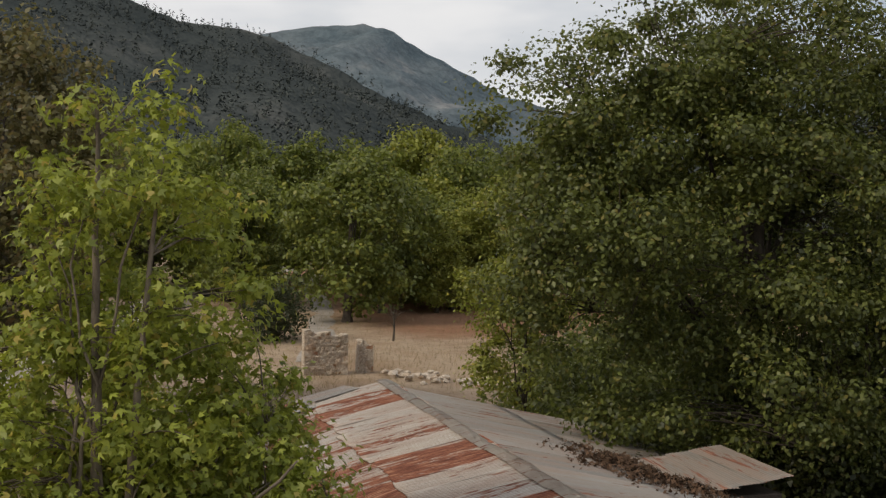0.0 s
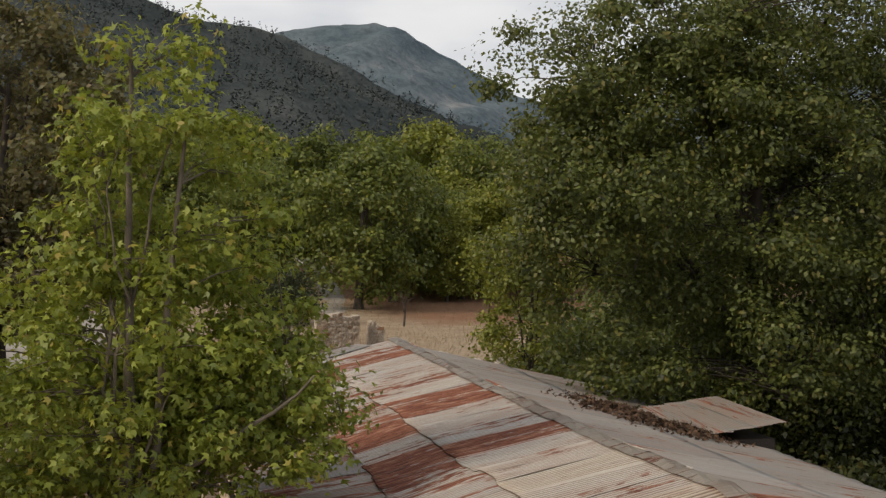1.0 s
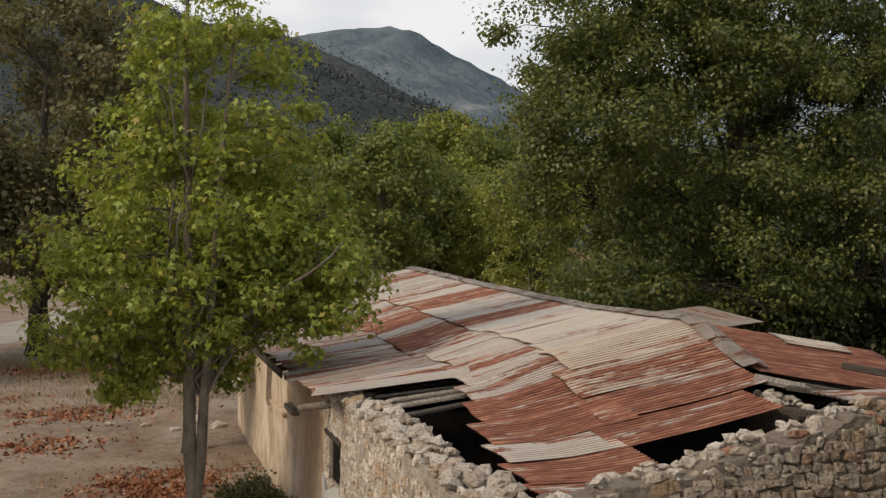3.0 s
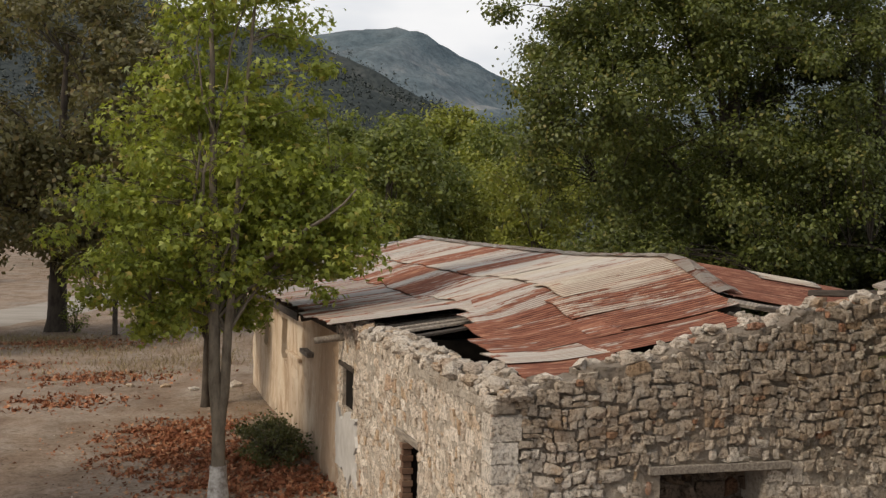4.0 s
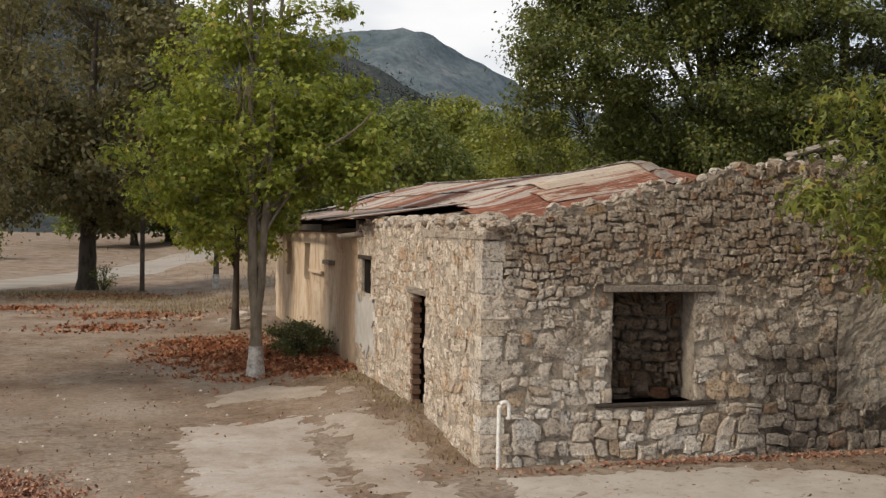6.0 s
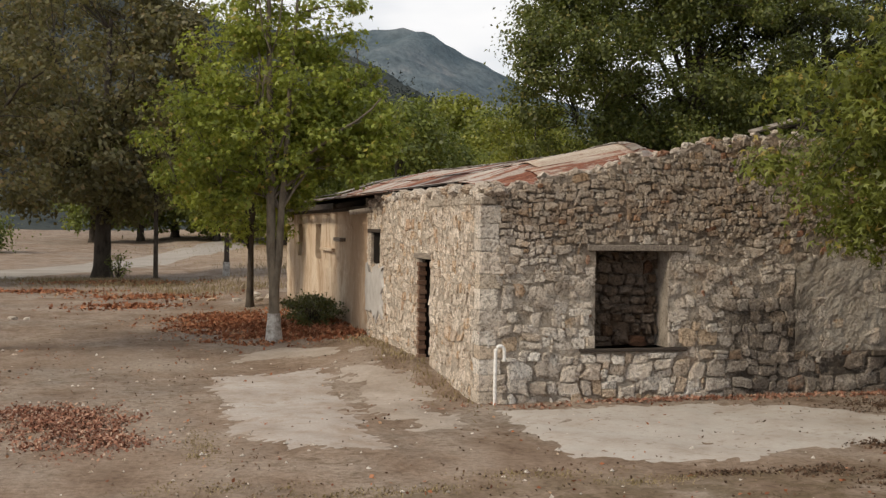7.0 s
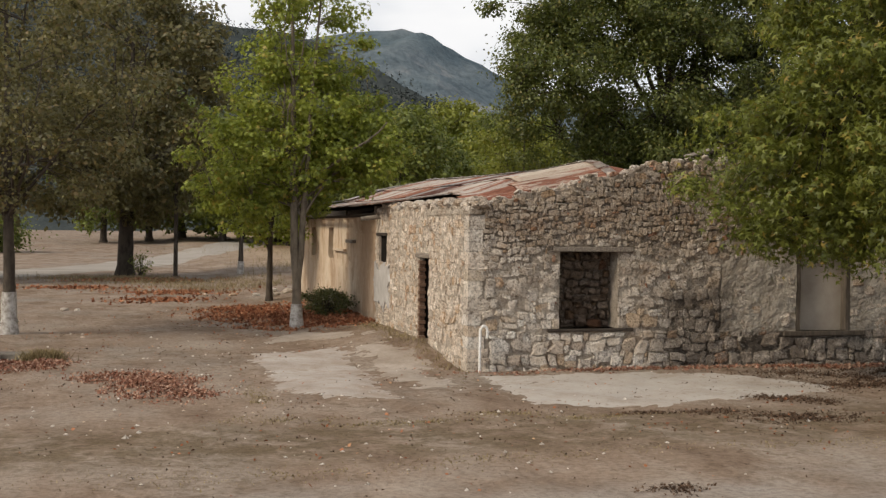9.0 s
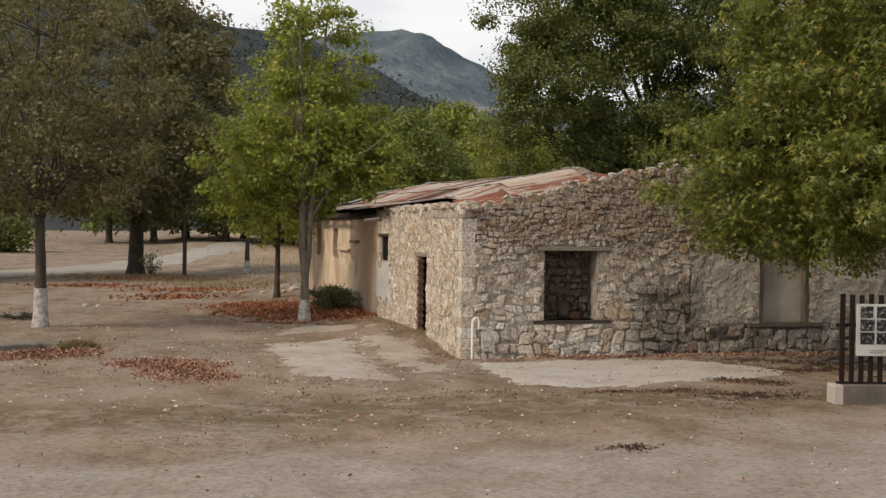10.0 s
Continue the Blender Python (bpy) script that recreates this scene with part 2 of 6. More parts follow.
def mortar_material(name, tint):
    k = Nodes(name, rough=0.95, spec=0.15)
    t = lambda r, g, b: (r * tint, g * tint, b * tint)
    c = k.ramp(k.noise(3.5, 6.0, 0.7), (0.3, t(0.33, 0.275, 0.22)), (0.5, t(0.51, 0.44, 0.365)), (0.7, t(0.65, 0.585, 0.505)))
    c = k.mix(k.ramp(k.noise(0.9, 5.0, 0.6), (0.56, 0.0), (0.68, 0.5)), c, (0.37, 0.24, 0.15))
    c = k.mix(0.85, c, k.ramp(k.noise(17.0, 7.0, 0.78), (0.34, (0.34, 0.31, 0.28)), (0.5, (1, 1, 1))), "MULTIPLY")
    c = smeared(k, c, tint)
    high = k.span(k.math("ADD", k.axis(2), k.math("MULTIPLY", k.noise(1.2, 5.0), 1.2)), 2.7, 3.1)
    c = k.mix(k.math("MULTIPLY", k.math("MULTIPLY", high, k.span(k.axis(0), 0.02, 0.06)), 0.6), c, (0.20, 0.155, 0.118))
    return k.done(weathered(k, c), k.math("ADD", k.noise(24.0, 7.0, 0.75), k.noise(6.0, 5.0, 0.65)), 1.0, 0.08)


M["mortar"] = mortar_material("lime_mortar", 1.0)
# Lighter mortar copy for the west wall, its sunlight in the tint.
M["mortar_sunlit"] = mortar_material("sunlit_lime_mortar", 1.2)

k = Nodes("old_plaster", rough=0.92, spec=0.2)
down = k.noise(1.4, 5.0, 0.6, k.where((1.0, 1.0, 0.45)))
c = k.ramp(down, (0.3, (0.41, 0.30, 0.205)), (0.5, (0.55, 0.435, 0.325)), (0.7, (0.62, 0.53, 0.42)))
stain = k.math("MULTIPLY", k.span(k.axis(1), 13.2, 10.4), k.span(k.noise(1.1, 5.0, 0.65, k.where((1.0, 1.4, 0.35))), 0.3, 0.5))
c = k.mix(k.math("MULTIPLY", stain, 0.75), c, (0.38, 0.25, 0.155))
c = k.mix(k.ramp(k.noise(3.4, 6.0, 0.65), (0.58, 0.0), (0.7, 0.6)), c, (0.33, 0.225, 0.14))
runs = k.noise(1.15, 8.0, 0.72, k.where((1.0, 1.3, 0.45)), 0.8)
c = k.mix(k.ramp(runs, (0.5, 0.0), (0.62, 0.7)), c, (0.32, 0.21, 0.13))
c = k.mix(k.ramp(k.noise(7.0, 7.0, 0.75, k.where((1.0, 1.0, 0.5))), (0.56, 0.0), (0.68, 0.5)), c, (0.66, 0.58, 0.47))
worn = k.math("MULTIPLY", k.math("SUBTRACT", 1.0, k.span(k.math("ADD", k.axis(2), k.math("MULTIPLY", k.noise(1.6, 6.0, 0.7), 1.6)), 0.9, 1.5)), 0.7)
c = k.mix(worn, c, k.ramp(k.noise(6.0, 6.0, 0.7), (0.35, (0.20, 0.145, 0.10)), (0.65, (0.42, 0.345, 0.27))))
M["plaster"] = k.done(c, k.noise(9.0, 6.0, 0.65), 0.5, 0.03)

k = Nodes("grey_render_coat", rough=0.93, spec=0.2)
c = k.ramp(k.noise(1.8, 6.0, 0.65), (0.3, (0.40, 0.345, 0.285)), (0.52, (0.57, 0.51, 0.435)), (0.74, (0.66, 0.615, 0.545)))
c = k.mix(0.6, c, k.ramp(k.noise(15.0, 6.0, 0.75), (0.34, (0.52, 0.49, 0.45)), (0.56, (1, 1, 1))), "MULTIPLY")
M["render"] = k.done(weathered(k, c, 0.7), k.math("ADD", k.noise(7.0, 6.0, 0.7), k.noise(24.0, 7.0, 0.75)), 1.0, 0.08)

k = Nodes("pale_plaster", rough=0.9, spec=0.2)
c = k.ramp(k.noise(2.2, 5.0, 0.6), (0.3, (0.35, 0.325, 0.305)), (0.7, (0.52, 0.50, 0.48)))
M["pale"] = k.done(c, k.noise(12.0, 5.0), 0.35, 0.02)

k = Nodes("grey_board", rough=0.8, spec=0.2)
M["panel"] = k.done(k.ramp(k.noise(1.6, 5.0, 0.6), (0.3, (0.34, 0.29, 0.24)), (0.7, (0.48, 0.43, 0.37))), k.noise(14.0, 5.0), 0.2, 0.01)
M["stone"] = stone_material("limestone", (1.2, 1.18, 1.16), 1.2)
M["stone_upper"] = stone_material("brownish_limestone", (0.95, 0.88, 0.80), 0.85)
M["stone_block"] = stone_material("whitish_block_stone", (1.42, 1.45, 1.48), 1.4, 0.2, (0.46, 0.38, 0.30))
M["stone_quoin"] = stone_material("whitish_quoin", (1.4, 1.39, 1.36), 1.45, 0.0, (0.46, 0.40, 0.33))
# Lighter limestone copy: sunlight on the west wall put into the colour.
M["stone_sunlit"] = stone_material("sunlit_limestone", (1.5, 1.46, 1.42), 1.55, 0.12, (0.40, 0.29, 0.21))
# Dark limestone copy: shade of the window recess and the inside as colour.
M["stone_dark"] = stone_material("shaded_stone", (0.33, 0.285, 0.255), 0)
M["stone_top"] = stone_material("bleached_stone", (1.35, 1.36, 1.38), 0)

k = Nodes("red_brick", rough=0.9, spec=0.2)
c = k.ramp(k.info.outputs["Random"], (0.0, (0.15, 0.085, 0.055)), (1.0, (0.28, 0.18, 0.125)))
M["brick"] = k.done(k.mix(0.5, c, k.ramp(k.noise(15.0, 5.0), (0.3, (0.5, 0.5, 0.5)), (0.7, (1, 1, 1))), "MULTIPLY"), k.noise(15.0, 5.0), 0.6, 0.02)

k = Nodes("weathered_wood", rough=0.85, spec=0.25)
g = k.noise(5.0, 5.0, 0.65, k.where((6.0, 0.5, 6.0), True))
c = k.ramp(g, (0.3, (0.10, 0.082, 0.066)), (0.55, (0.25, 0.212, 0.175)), (0.75, (0.39, 0.345, 0.295)))
M["wood"] = k.done(c, g, 0.6, 0.02)
k = Nodes("dark_timber", rough=0.85, spec=0.25)
g = k.noise(5.0, 5.0, 0.65, k.where((6.0, 0.5, 6.0), True))
M["wood_dark"] = k.done(k.ramp(g, (0.3, (0.025, 0.02, 0.017)), (0.7, (0.085, 0.068, 0.055))), g, 0.5, 0.02)
k = Nodes("old_grey_wood", rough=0.9, spec=0.2)
g = k.noise(2.2, 6.0, 0.7, k.where((7.0, 7.0, 1.0), True))
M["wood_old"] = k.done(k.ramp(g, (0.3, (0.05, 0.04, 0.031)), (0.55, (0.11, 0.09, 0.072)), (0.75, (0.20, 0.17, 0.138))), g, 0.6, 0.02)
# Black for openings and the inside; stands in for shade.
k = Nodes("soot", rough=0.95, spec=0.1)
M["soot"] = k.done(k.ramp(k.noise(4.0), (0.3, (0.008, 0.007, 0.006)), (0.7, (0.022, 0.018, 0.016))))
k = Nodes("brown_stained_wood", rough=0.8, spec=0.15)
g = k.noise(4.0, 5.0, 0.6, k.where((8.0, 8.0, 0.6), True))
M["stained"] = k.done(k.ramp(g, (0.3, (0.009, 0.006, 0.005)), (0.7, (0.024, 0.014, 0.011))), g, 0.3, 0.01)


def sheet_material(name, lo, hi, white=(0.49, 0.45, 0.405), seed=0.0, grooves=0.8):
    """Corrugated iron: galvanised or whitened metal with rust where the noise passes lo..hi."""
    k = Nodes(name, rough=0.62, spec=0.35)
    r = k.info.outputs["Random"]
    off = k.n.new("ShaderNodeCombineXYZ")
    k.put(off.inputs[0], k.math("MULTIPLY", r, 37.0))
    k.put(off.inputs[1], k.math("ADD", k.math("MULTIPLY", r, 91.0), seed))
    add = k.n.new("ShaderNodeVectorMath")
    k.l.new(k.where((0.42, 2.9, 1.0), True), add.inputs[0]), k.l.new(off.outputs[0], add.inputs[1])
    at = add.outputs[0]
    a, b = k.noise(1.25, 7.0, 0.68, at, 0.6), k.noise(9.0, 6.0, 0.7, at)
    wave = k.math("ADD", a, k.math("MULTIPLY", k.math("SUBTRACT", b, 0.5), 0.28))
    rust = k.span(wave, lo, hi)
    pale = k.mix(k.ramp(b, (0.35, 0.0), (0.7, 0.8)), white, (white[0] * 0.72, white[1] * 0.68, white[2] * 0.62))
    pale = k.mix(k.ramp(k.math("FRACT", k.math("MULTIPLY", r, 7.3)), (0.2, 0.0), (0.9, 0.45)), pale, (0.36, 0.36, 0.35))
    pale = k.mix(k.ramp(k.noise(0.8, 6.0, 0.7, at), (0.42, 0.0), (0.62, 0.6)), pale, (0.33, 0.235, 0.185))
    red = k.ramp(k.noise(5.0, 6.0, 0.65, at), (0.32, (0.105, 0.037, 0.024)), (0.52, (0.23, 0.088, 0.053)), (0.72, (0.41, 0.225, 0.145)))
    c = k.mix(rust, pale, red)
    c = k.mix(k.ramp(k.noise(2.2, 5.0, 0.65, at), (0.62, 0.0), (0.74, 0.7)), c, (0.085, 0.06, 0.05))
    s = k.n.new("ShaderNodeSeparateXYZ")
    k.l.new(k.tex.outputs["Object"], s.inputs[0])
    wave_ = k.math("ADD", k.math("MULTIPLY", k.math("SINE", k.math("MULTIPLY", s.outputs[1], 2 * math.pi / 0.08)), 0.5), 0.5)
    # Troughs darkened in the colour: grime, plus wave shading the sun leaves out.
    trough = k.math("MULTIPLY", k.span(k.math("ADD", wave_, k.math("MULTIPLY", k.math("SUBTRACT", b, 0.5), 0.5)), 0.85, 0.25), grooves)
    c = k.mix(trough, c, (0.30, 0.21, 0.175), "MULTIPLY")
    return k.done(c, b, 0.25, 0.01, k.mix(rust, (0.5, 0.5, 0.5), (0.9, 0.9, 0.9)))


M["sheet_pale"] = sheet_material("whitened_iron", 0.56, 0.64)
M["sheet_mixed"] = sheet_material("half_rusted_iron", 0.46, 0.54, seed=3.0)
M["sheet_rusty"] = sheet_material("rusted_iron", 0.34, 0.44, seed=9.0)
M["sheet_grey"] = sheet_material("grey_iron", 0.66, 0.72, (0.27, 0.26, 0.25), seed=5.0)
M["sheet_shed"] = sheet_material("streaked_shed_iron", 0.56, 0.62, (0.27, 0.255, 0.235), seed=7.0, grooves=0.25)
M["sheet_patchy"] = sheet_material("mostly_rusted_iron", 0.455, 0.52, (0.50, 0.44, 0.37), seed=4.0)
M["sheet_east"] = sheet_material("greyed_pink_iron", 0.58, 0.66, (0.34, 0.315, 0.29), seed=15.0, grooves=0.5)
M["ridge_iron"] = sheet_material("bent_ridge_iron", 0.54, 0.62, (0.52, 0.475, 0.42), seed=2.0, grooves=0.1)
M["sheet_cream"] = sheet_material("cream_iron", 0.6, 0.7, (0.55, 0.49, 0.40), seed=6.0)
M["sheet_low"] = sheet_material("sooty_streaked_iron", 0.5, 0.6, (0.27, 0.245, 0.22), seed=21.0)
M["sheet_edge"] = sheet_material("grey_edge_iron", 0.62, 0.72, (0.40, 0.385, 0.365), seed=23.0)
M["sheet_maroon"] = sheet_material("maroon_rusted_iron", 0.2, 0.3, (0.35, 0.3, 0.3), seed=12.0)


def bark_material(name, dark, light, scale=7.0):
    k = Nodes(name, rough=0.9, spec=0.2)
    g = k.noise(scale, 6.0, 0.65, k.where((1.0, 1.0, 0.35)))
    b = k.noise(2.0, 4.0)
    c = k.mix(k.ramp(b, (0.45, 0.0), (0.62, 0.6)), k.ramp(g, (0.3, dark), (0.7, light)), light)
    return k.done(c, g, 0.8, 0.03)


M["bark_pale"] = bark_material("pale_plane_bark", (0.062, 0.05, 0.037), (0.205, 0.172, 0.132))
M["bark_dark"] = bark_material("dark_bark", (0.03, 0.024, 0.02), (0.095, 0.078, 0.062))
k = Nodes("limewash", rough=0.9)
M["limewash"] = k.done(k.ramp(k.noise(8.0, 5.0, 0.7), (0.36, (0.22, 0.195, 0.17)), (0.62, (0.52, 0.50, 0.475))), k.noise(8.0, 5.0), 0.4, 0.02)
M["leaf_plane"] = leaf_material("plane_tree_leaf", (0.068, 0.098, 0.019), (0.33, 0.37, 0.058), (0.38, 0.28, 0.07), 0.06)
M["leaf_deep"] = leaf_material("deep_green_leaf", (0.012, 0.02, 0.008), (0.15, 0.172, 0.04), (0.2, 0.17, 0.045), 0.06, 0.8)
M["leaf_front"] = leaf_material("hanging_plane_leaf", (0.032, 0.048, 0.011), (0.225, 0.25, 0.046), (0.30, 0.21, 0.045), 0.06, 0.6)
M["leaf_brown"] = leaf_material("bronzed_leaf", (0.045, 0.043, 0.022), (0.185, 0.168, 0.07), (0.18, 0.125, 0.05), 0.12)
M["leaf_mid"] = leaf_material("valley_tree_leaf", (0.045, 0.062, 0.016), (0.18, 0.21, 0.042), (0.25, 0.24, 0.045), 0.06, 0.2)
M["leaf_yellow"] = leaf_material("yellowing_leaf", (0.115, 0.135, 0.022), (0.25, 0.265, 0.045), (0.33, 0.29, 0.05), 0.06, 0.2)
# Darker leaf copy: shade among the back trees and undergrowth as colour.
M["leaf_shade"] = leaf_material("shaded_green_leaf", (0.016, 0.022, 0.008), (0.06, 0.068, 0.018), (0.11, 0.09, 0.025), 0.05)
M["leaf_olive"] = leaf_material("olive_bush_leaf", (0.034, 0.04, 0.014), (0.115, 0.122, 0.042), (0.16, 0.12, 0.05), 0.08, 1.5)
M["leaf_bush"] = leaf_material("dark_bush_leaf", (0.016, 0.024, 0.012), (0.05, 0.06, 0.022), (0.08, 0.07, 0.03), 0.05)
k = Nodes("fallen_leaf", rough=0.8, spec=0.2)
M["fallen"] = k.done(k.ramp(k.geo.outputs["Random Per Island"], (0.0, (0.13, 0.05, 0.027)), (0.5, (0.30, 0.115, 0.058)), (0.85, (0.42, 0.19, 0.10)), (1.0, (0.46, 0.30, 0.18))))
k = Nodes("faded_fallen_leaf", rough=0.8, spec=0.2)
M["fallen_pale"] = k.done(k.ramp(k.geo.outputs["Random Per Island"], (0.0, (0.16, 0.065, 0.042)), (0.4, (0.29, 0.135, 0.088)), (0.8, (0.38, 0.225, 0.155)), (1.0, (0.47, 0.35, 0.27))))
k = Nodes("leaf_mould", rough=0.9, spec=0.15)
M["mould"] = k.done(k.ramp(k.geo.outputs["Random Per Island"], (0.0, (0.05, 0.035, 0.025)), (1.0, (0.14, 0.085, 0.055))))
k = Nodes("dry_grass", rough=0.85, spec=0.2)
M["grass"] = k.done(k.ramp(k.geo.outputs["Random Per Island"], (0.0, (0.13, 0.10, 0.045)), (0.6, (0.26, 0.20, 0.105)), (1.0, (0.37, 0.30, 0.175))))
k = Nodes("white_painted_steel", rough=0.45, spec=0.4)
M["white_paint"] = k.done(k.ramp(k.noise(30.0, 4.0), (0.35, (0.62, 0.6, 0.57)), (0.6, (0.8, 0.79, 0.77))))

# Bluish tone of the near hill stands in for haze.
k = Nodes("near_hill", rough=1.0, spec=0.0)
c = k.ramp(k.noise(0.012, 6.0, 0.65), (0.35, (0.042, 0.05, 0.051)), (0.58, (0.062, 0.07, 0.069)), (0.76, (0.115, 0.118, 0.112)))
M["near_hill"] = k.done(c, k.noise(0.12, 5.0), 1.0, 4.0)
# Distance haze is painted into the mountain's blue-grey colour.
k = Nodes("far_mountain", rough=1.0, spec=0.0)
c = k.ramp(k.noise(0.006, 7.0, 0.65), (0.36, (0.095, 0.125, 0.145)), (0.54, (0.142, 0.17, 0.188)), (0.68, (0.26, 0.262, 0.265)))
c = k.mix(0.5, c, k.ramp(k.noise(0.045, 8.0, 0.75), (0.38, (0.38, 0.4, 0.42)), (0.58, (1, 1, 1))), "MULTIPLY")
M["far_hill_hazed"] = k.done(c, k.noise(0.03, 6.0), 1.0, 12.0)
# Hill tree tones are bluish for haze as well.
k = Nodes("hill_tree", rough=0.95, spec=0.05)
M["hill_tree"] = k.done(k.ramp(k.geo.outputs["Random Per Island"], (0.0, (0.046, 0.055, 0.053)), (0.7, (0.066, 0.076, 0.072)), (1.0, (0.09, 0.1, 0.092))))


# ---- building blocks ----
rng = np.random.default_rng(7)


def mesh_from(name, verts, faces, material, smooth=False):
    """A mesh from arrays: faces is an (n, 3) or (n, 4) array, or a list of tuples."""
    me = bpy.data.meshes.new(name)
    if isinstance(faces, np.ndarray):
        verts = np.asarray(verts, dtype=np.float32)
        n, w = faces.shape
        me.vertices.add(len(verts))
        me.vertices.foreach_set("co", verts.ravel())
        me.loops.add(n * w)
        me.loops.foreach_set("vertex_index", faces.astype(np.int32).ravel())
        me.polygons.add(n)
        me.polygons.foreach_set("loop_start", np.arange(0, n * w, w, dtype=np.int32))
        me.update(calc_edges=True)
    else:
        me.from_pydata([tuple(v) for v in verts], [], [tuple(f) for f in faces])
        me.update()
    if smooth:
        me.polygons.foreach_set("use_smooth", np.ones(len(me.polygons), dtype=bool))
    me.materials.append(M[material])
    return me


def obj(name, me, parent=None, label="", category="", kind="", group="", at=None):
    ob = new(name, me)
    if parent is not None:
        ob.parent = parent
    if at is not None:
        ob.matrix_basis = at
    return tagged(ob, label, category, group, kind)


def thing(name, label, category, group="", at=None, kind=""):
    ob = new(name)
    ob.empty_display_size = 0.2
    if at is not None:
        ob.matrix_basis = at
    return tagged(ob, label, category, group, kind)


def part(name, bm, material, parent, label="", kind="", smooth=False):
    me = bpy.data.meshes.new(name)
    bm.to_mesh(me)
    bm.free()
    if smooth:
        me.polygons.foreach_set("use_smooth", np.ones(len(me.polygons), dtype=bool))
    me.materials.append(M[material])
    return obj(name, me, parent, label, kind=kind)


def box(x0, x1, y0, y1, z0, z1, bevel=0.0, bm=None):
    bm = bm or bmesh.new()
    made = bmesh.ops.create_cube(bm, size=1.0)["verts"]
    for v in made:
        v.co = Vector((x0 + (v.co.x + 0.5) * (x1 - x0), y0 + (v.co.y + 0.5) * (y1 - y0), z0 + (v.co.z + 0.5) * (z1 - z0)))
    if bevel:
        bmesh.ops.bevel(bm, geom=list({e for v in made for e in v.link_edges}), offset=bevel, segments=1, affect="EDGES")
    return bm


def smooth01(x, lo, hi):
    t = np.clip((np.asarray(x, dtype=float) - lo) / (hi - lo), 0, 1)
    return t * t * (3 - 2 * t)


def wobble(x, y, scale, seed=0.0):
    """Cheap smooth noise in -1..1 for arrays."""
    a = np.sin(x * scale * 1.7 + seed) * np.cos(y * scale * 1.3 - seed * 2.1)
    b = np.sin(x * scale * 3.9 - y * scale * 2.7 + seed * 3.3) * 0.5
    c = np.cos(x * scale * 8.3 + y * scale * 7.1 + seed * 1.7) * 0.25
    return (a + b + c) / 1.75


def ground_height(x, y):
    x, y = np.asarray(x, dtype=float), np.asarray(y, dtype=float)
    z = 0.27 * np.exp(-(np.minimum(x, 0) / 1.5) ** 2) * smooth01(y, 0.6, 4.0) * (x < 6)
    z = z + 0.035 * wobble(x, y, 0.45, 1.0) + 0.012 * wobble(x, y, 2.1, 4.0)
    z = z + 1.6 * smooth01(y, 60, 170) + 2.5 * smooth01(-x, 20, 70) * smooth01(y, 40, 90)
    return z


def tube(points, radii, sides=7, bumpy=0.0):
    """Vertices and quads of a tapered tube along points."""
    p = np.asarray(points, dtype=float)
    r = np.asarray(radii, dtype=float)
    d = np.gradient(p, axis=0)
    d /= np.linalg.norm(d, axis=1)[:, None] + 1e-9
    up = np.where(np.abs(d[:, 2:3]) > 0.9, np.array([[1.0, 0, 0]]), np.array([[0, 0, 1.0]]))
    a = np.cross(d, up)
    a /= np.linalg.norm(a, axis=1)[:, None] + 1e-9
    b = np.cross(d, a)
    ang = np.arange(sides) / sides * 2 * np.pi
    rr = r[:, None] * (1 + bumpy * rng.uniform(-1, 1, (len(p), sides)))
    v = p[:, None, :] + rr[:, :, None] * (np.cos(ang)[None, :, None] * a[:, None, :] + np.sin(ang)[None, :, None] * b[:, None, :])
    n = len(p)
    i, j = np.meshgrid(np.arange(n - 1), np.arange(sides), indexing="ij")
    k2 = (j + 1) % sides
    f = np.stack([i * sides + j, i * sides + k2, (i + 1) * sides + k2, (i + 1) * sides + j], -1).reshape(-1, 4)
    return v.reshape(-1, 3), f


def join_parts(pieces):
    vs, fs, n = [], [], 0
    for v, f in pieces:
        vs.append(v), fs.append(f + n)
        n += len(v)
    return np.concatenate(vs), np.concatenate(fs)


LOBES = {  # leaf outlines in their own plane: vertices and quads
    "palm": (np.array([[0, 0, 0], [-0.28, 0.18, 0.05], [-0.55, 0.55, -0.06], [-0.14, 0.46, 0.03], [0, 1.05, -0.1], [0.14, 0.46, 0.03], [0.55, 0.55, -0.06], [0.28, 0.18, 0.05]]),
             np.array([[0, 1, 2, 3], [0, 3, 4, 5], [0, 5, 6, 7]])),
    "star": (np.array([[0, 0, 0], [-0.2, 0.1, 0.02], [-0.6, 0.42, -0.1], [-0.1, 0.33, 0.03], [0, 1.1, -0.16], [0.1, 0.33, 0.03], [0.6, 0.42, -0.1], [0.2, 0.1, 0.02]]),
             np.array([[0, 1, 2, 3], [0, 3, 4, 5], [0, 5, 6, 7]])),
    "plain": (np.array([[0, 0, 0], [-0.33, 0.45, 0.06], [0, 1.0, -0.06], [0.33, 0.45, 0.06]]), np.array([[0, 1, 2, 3]])),
}


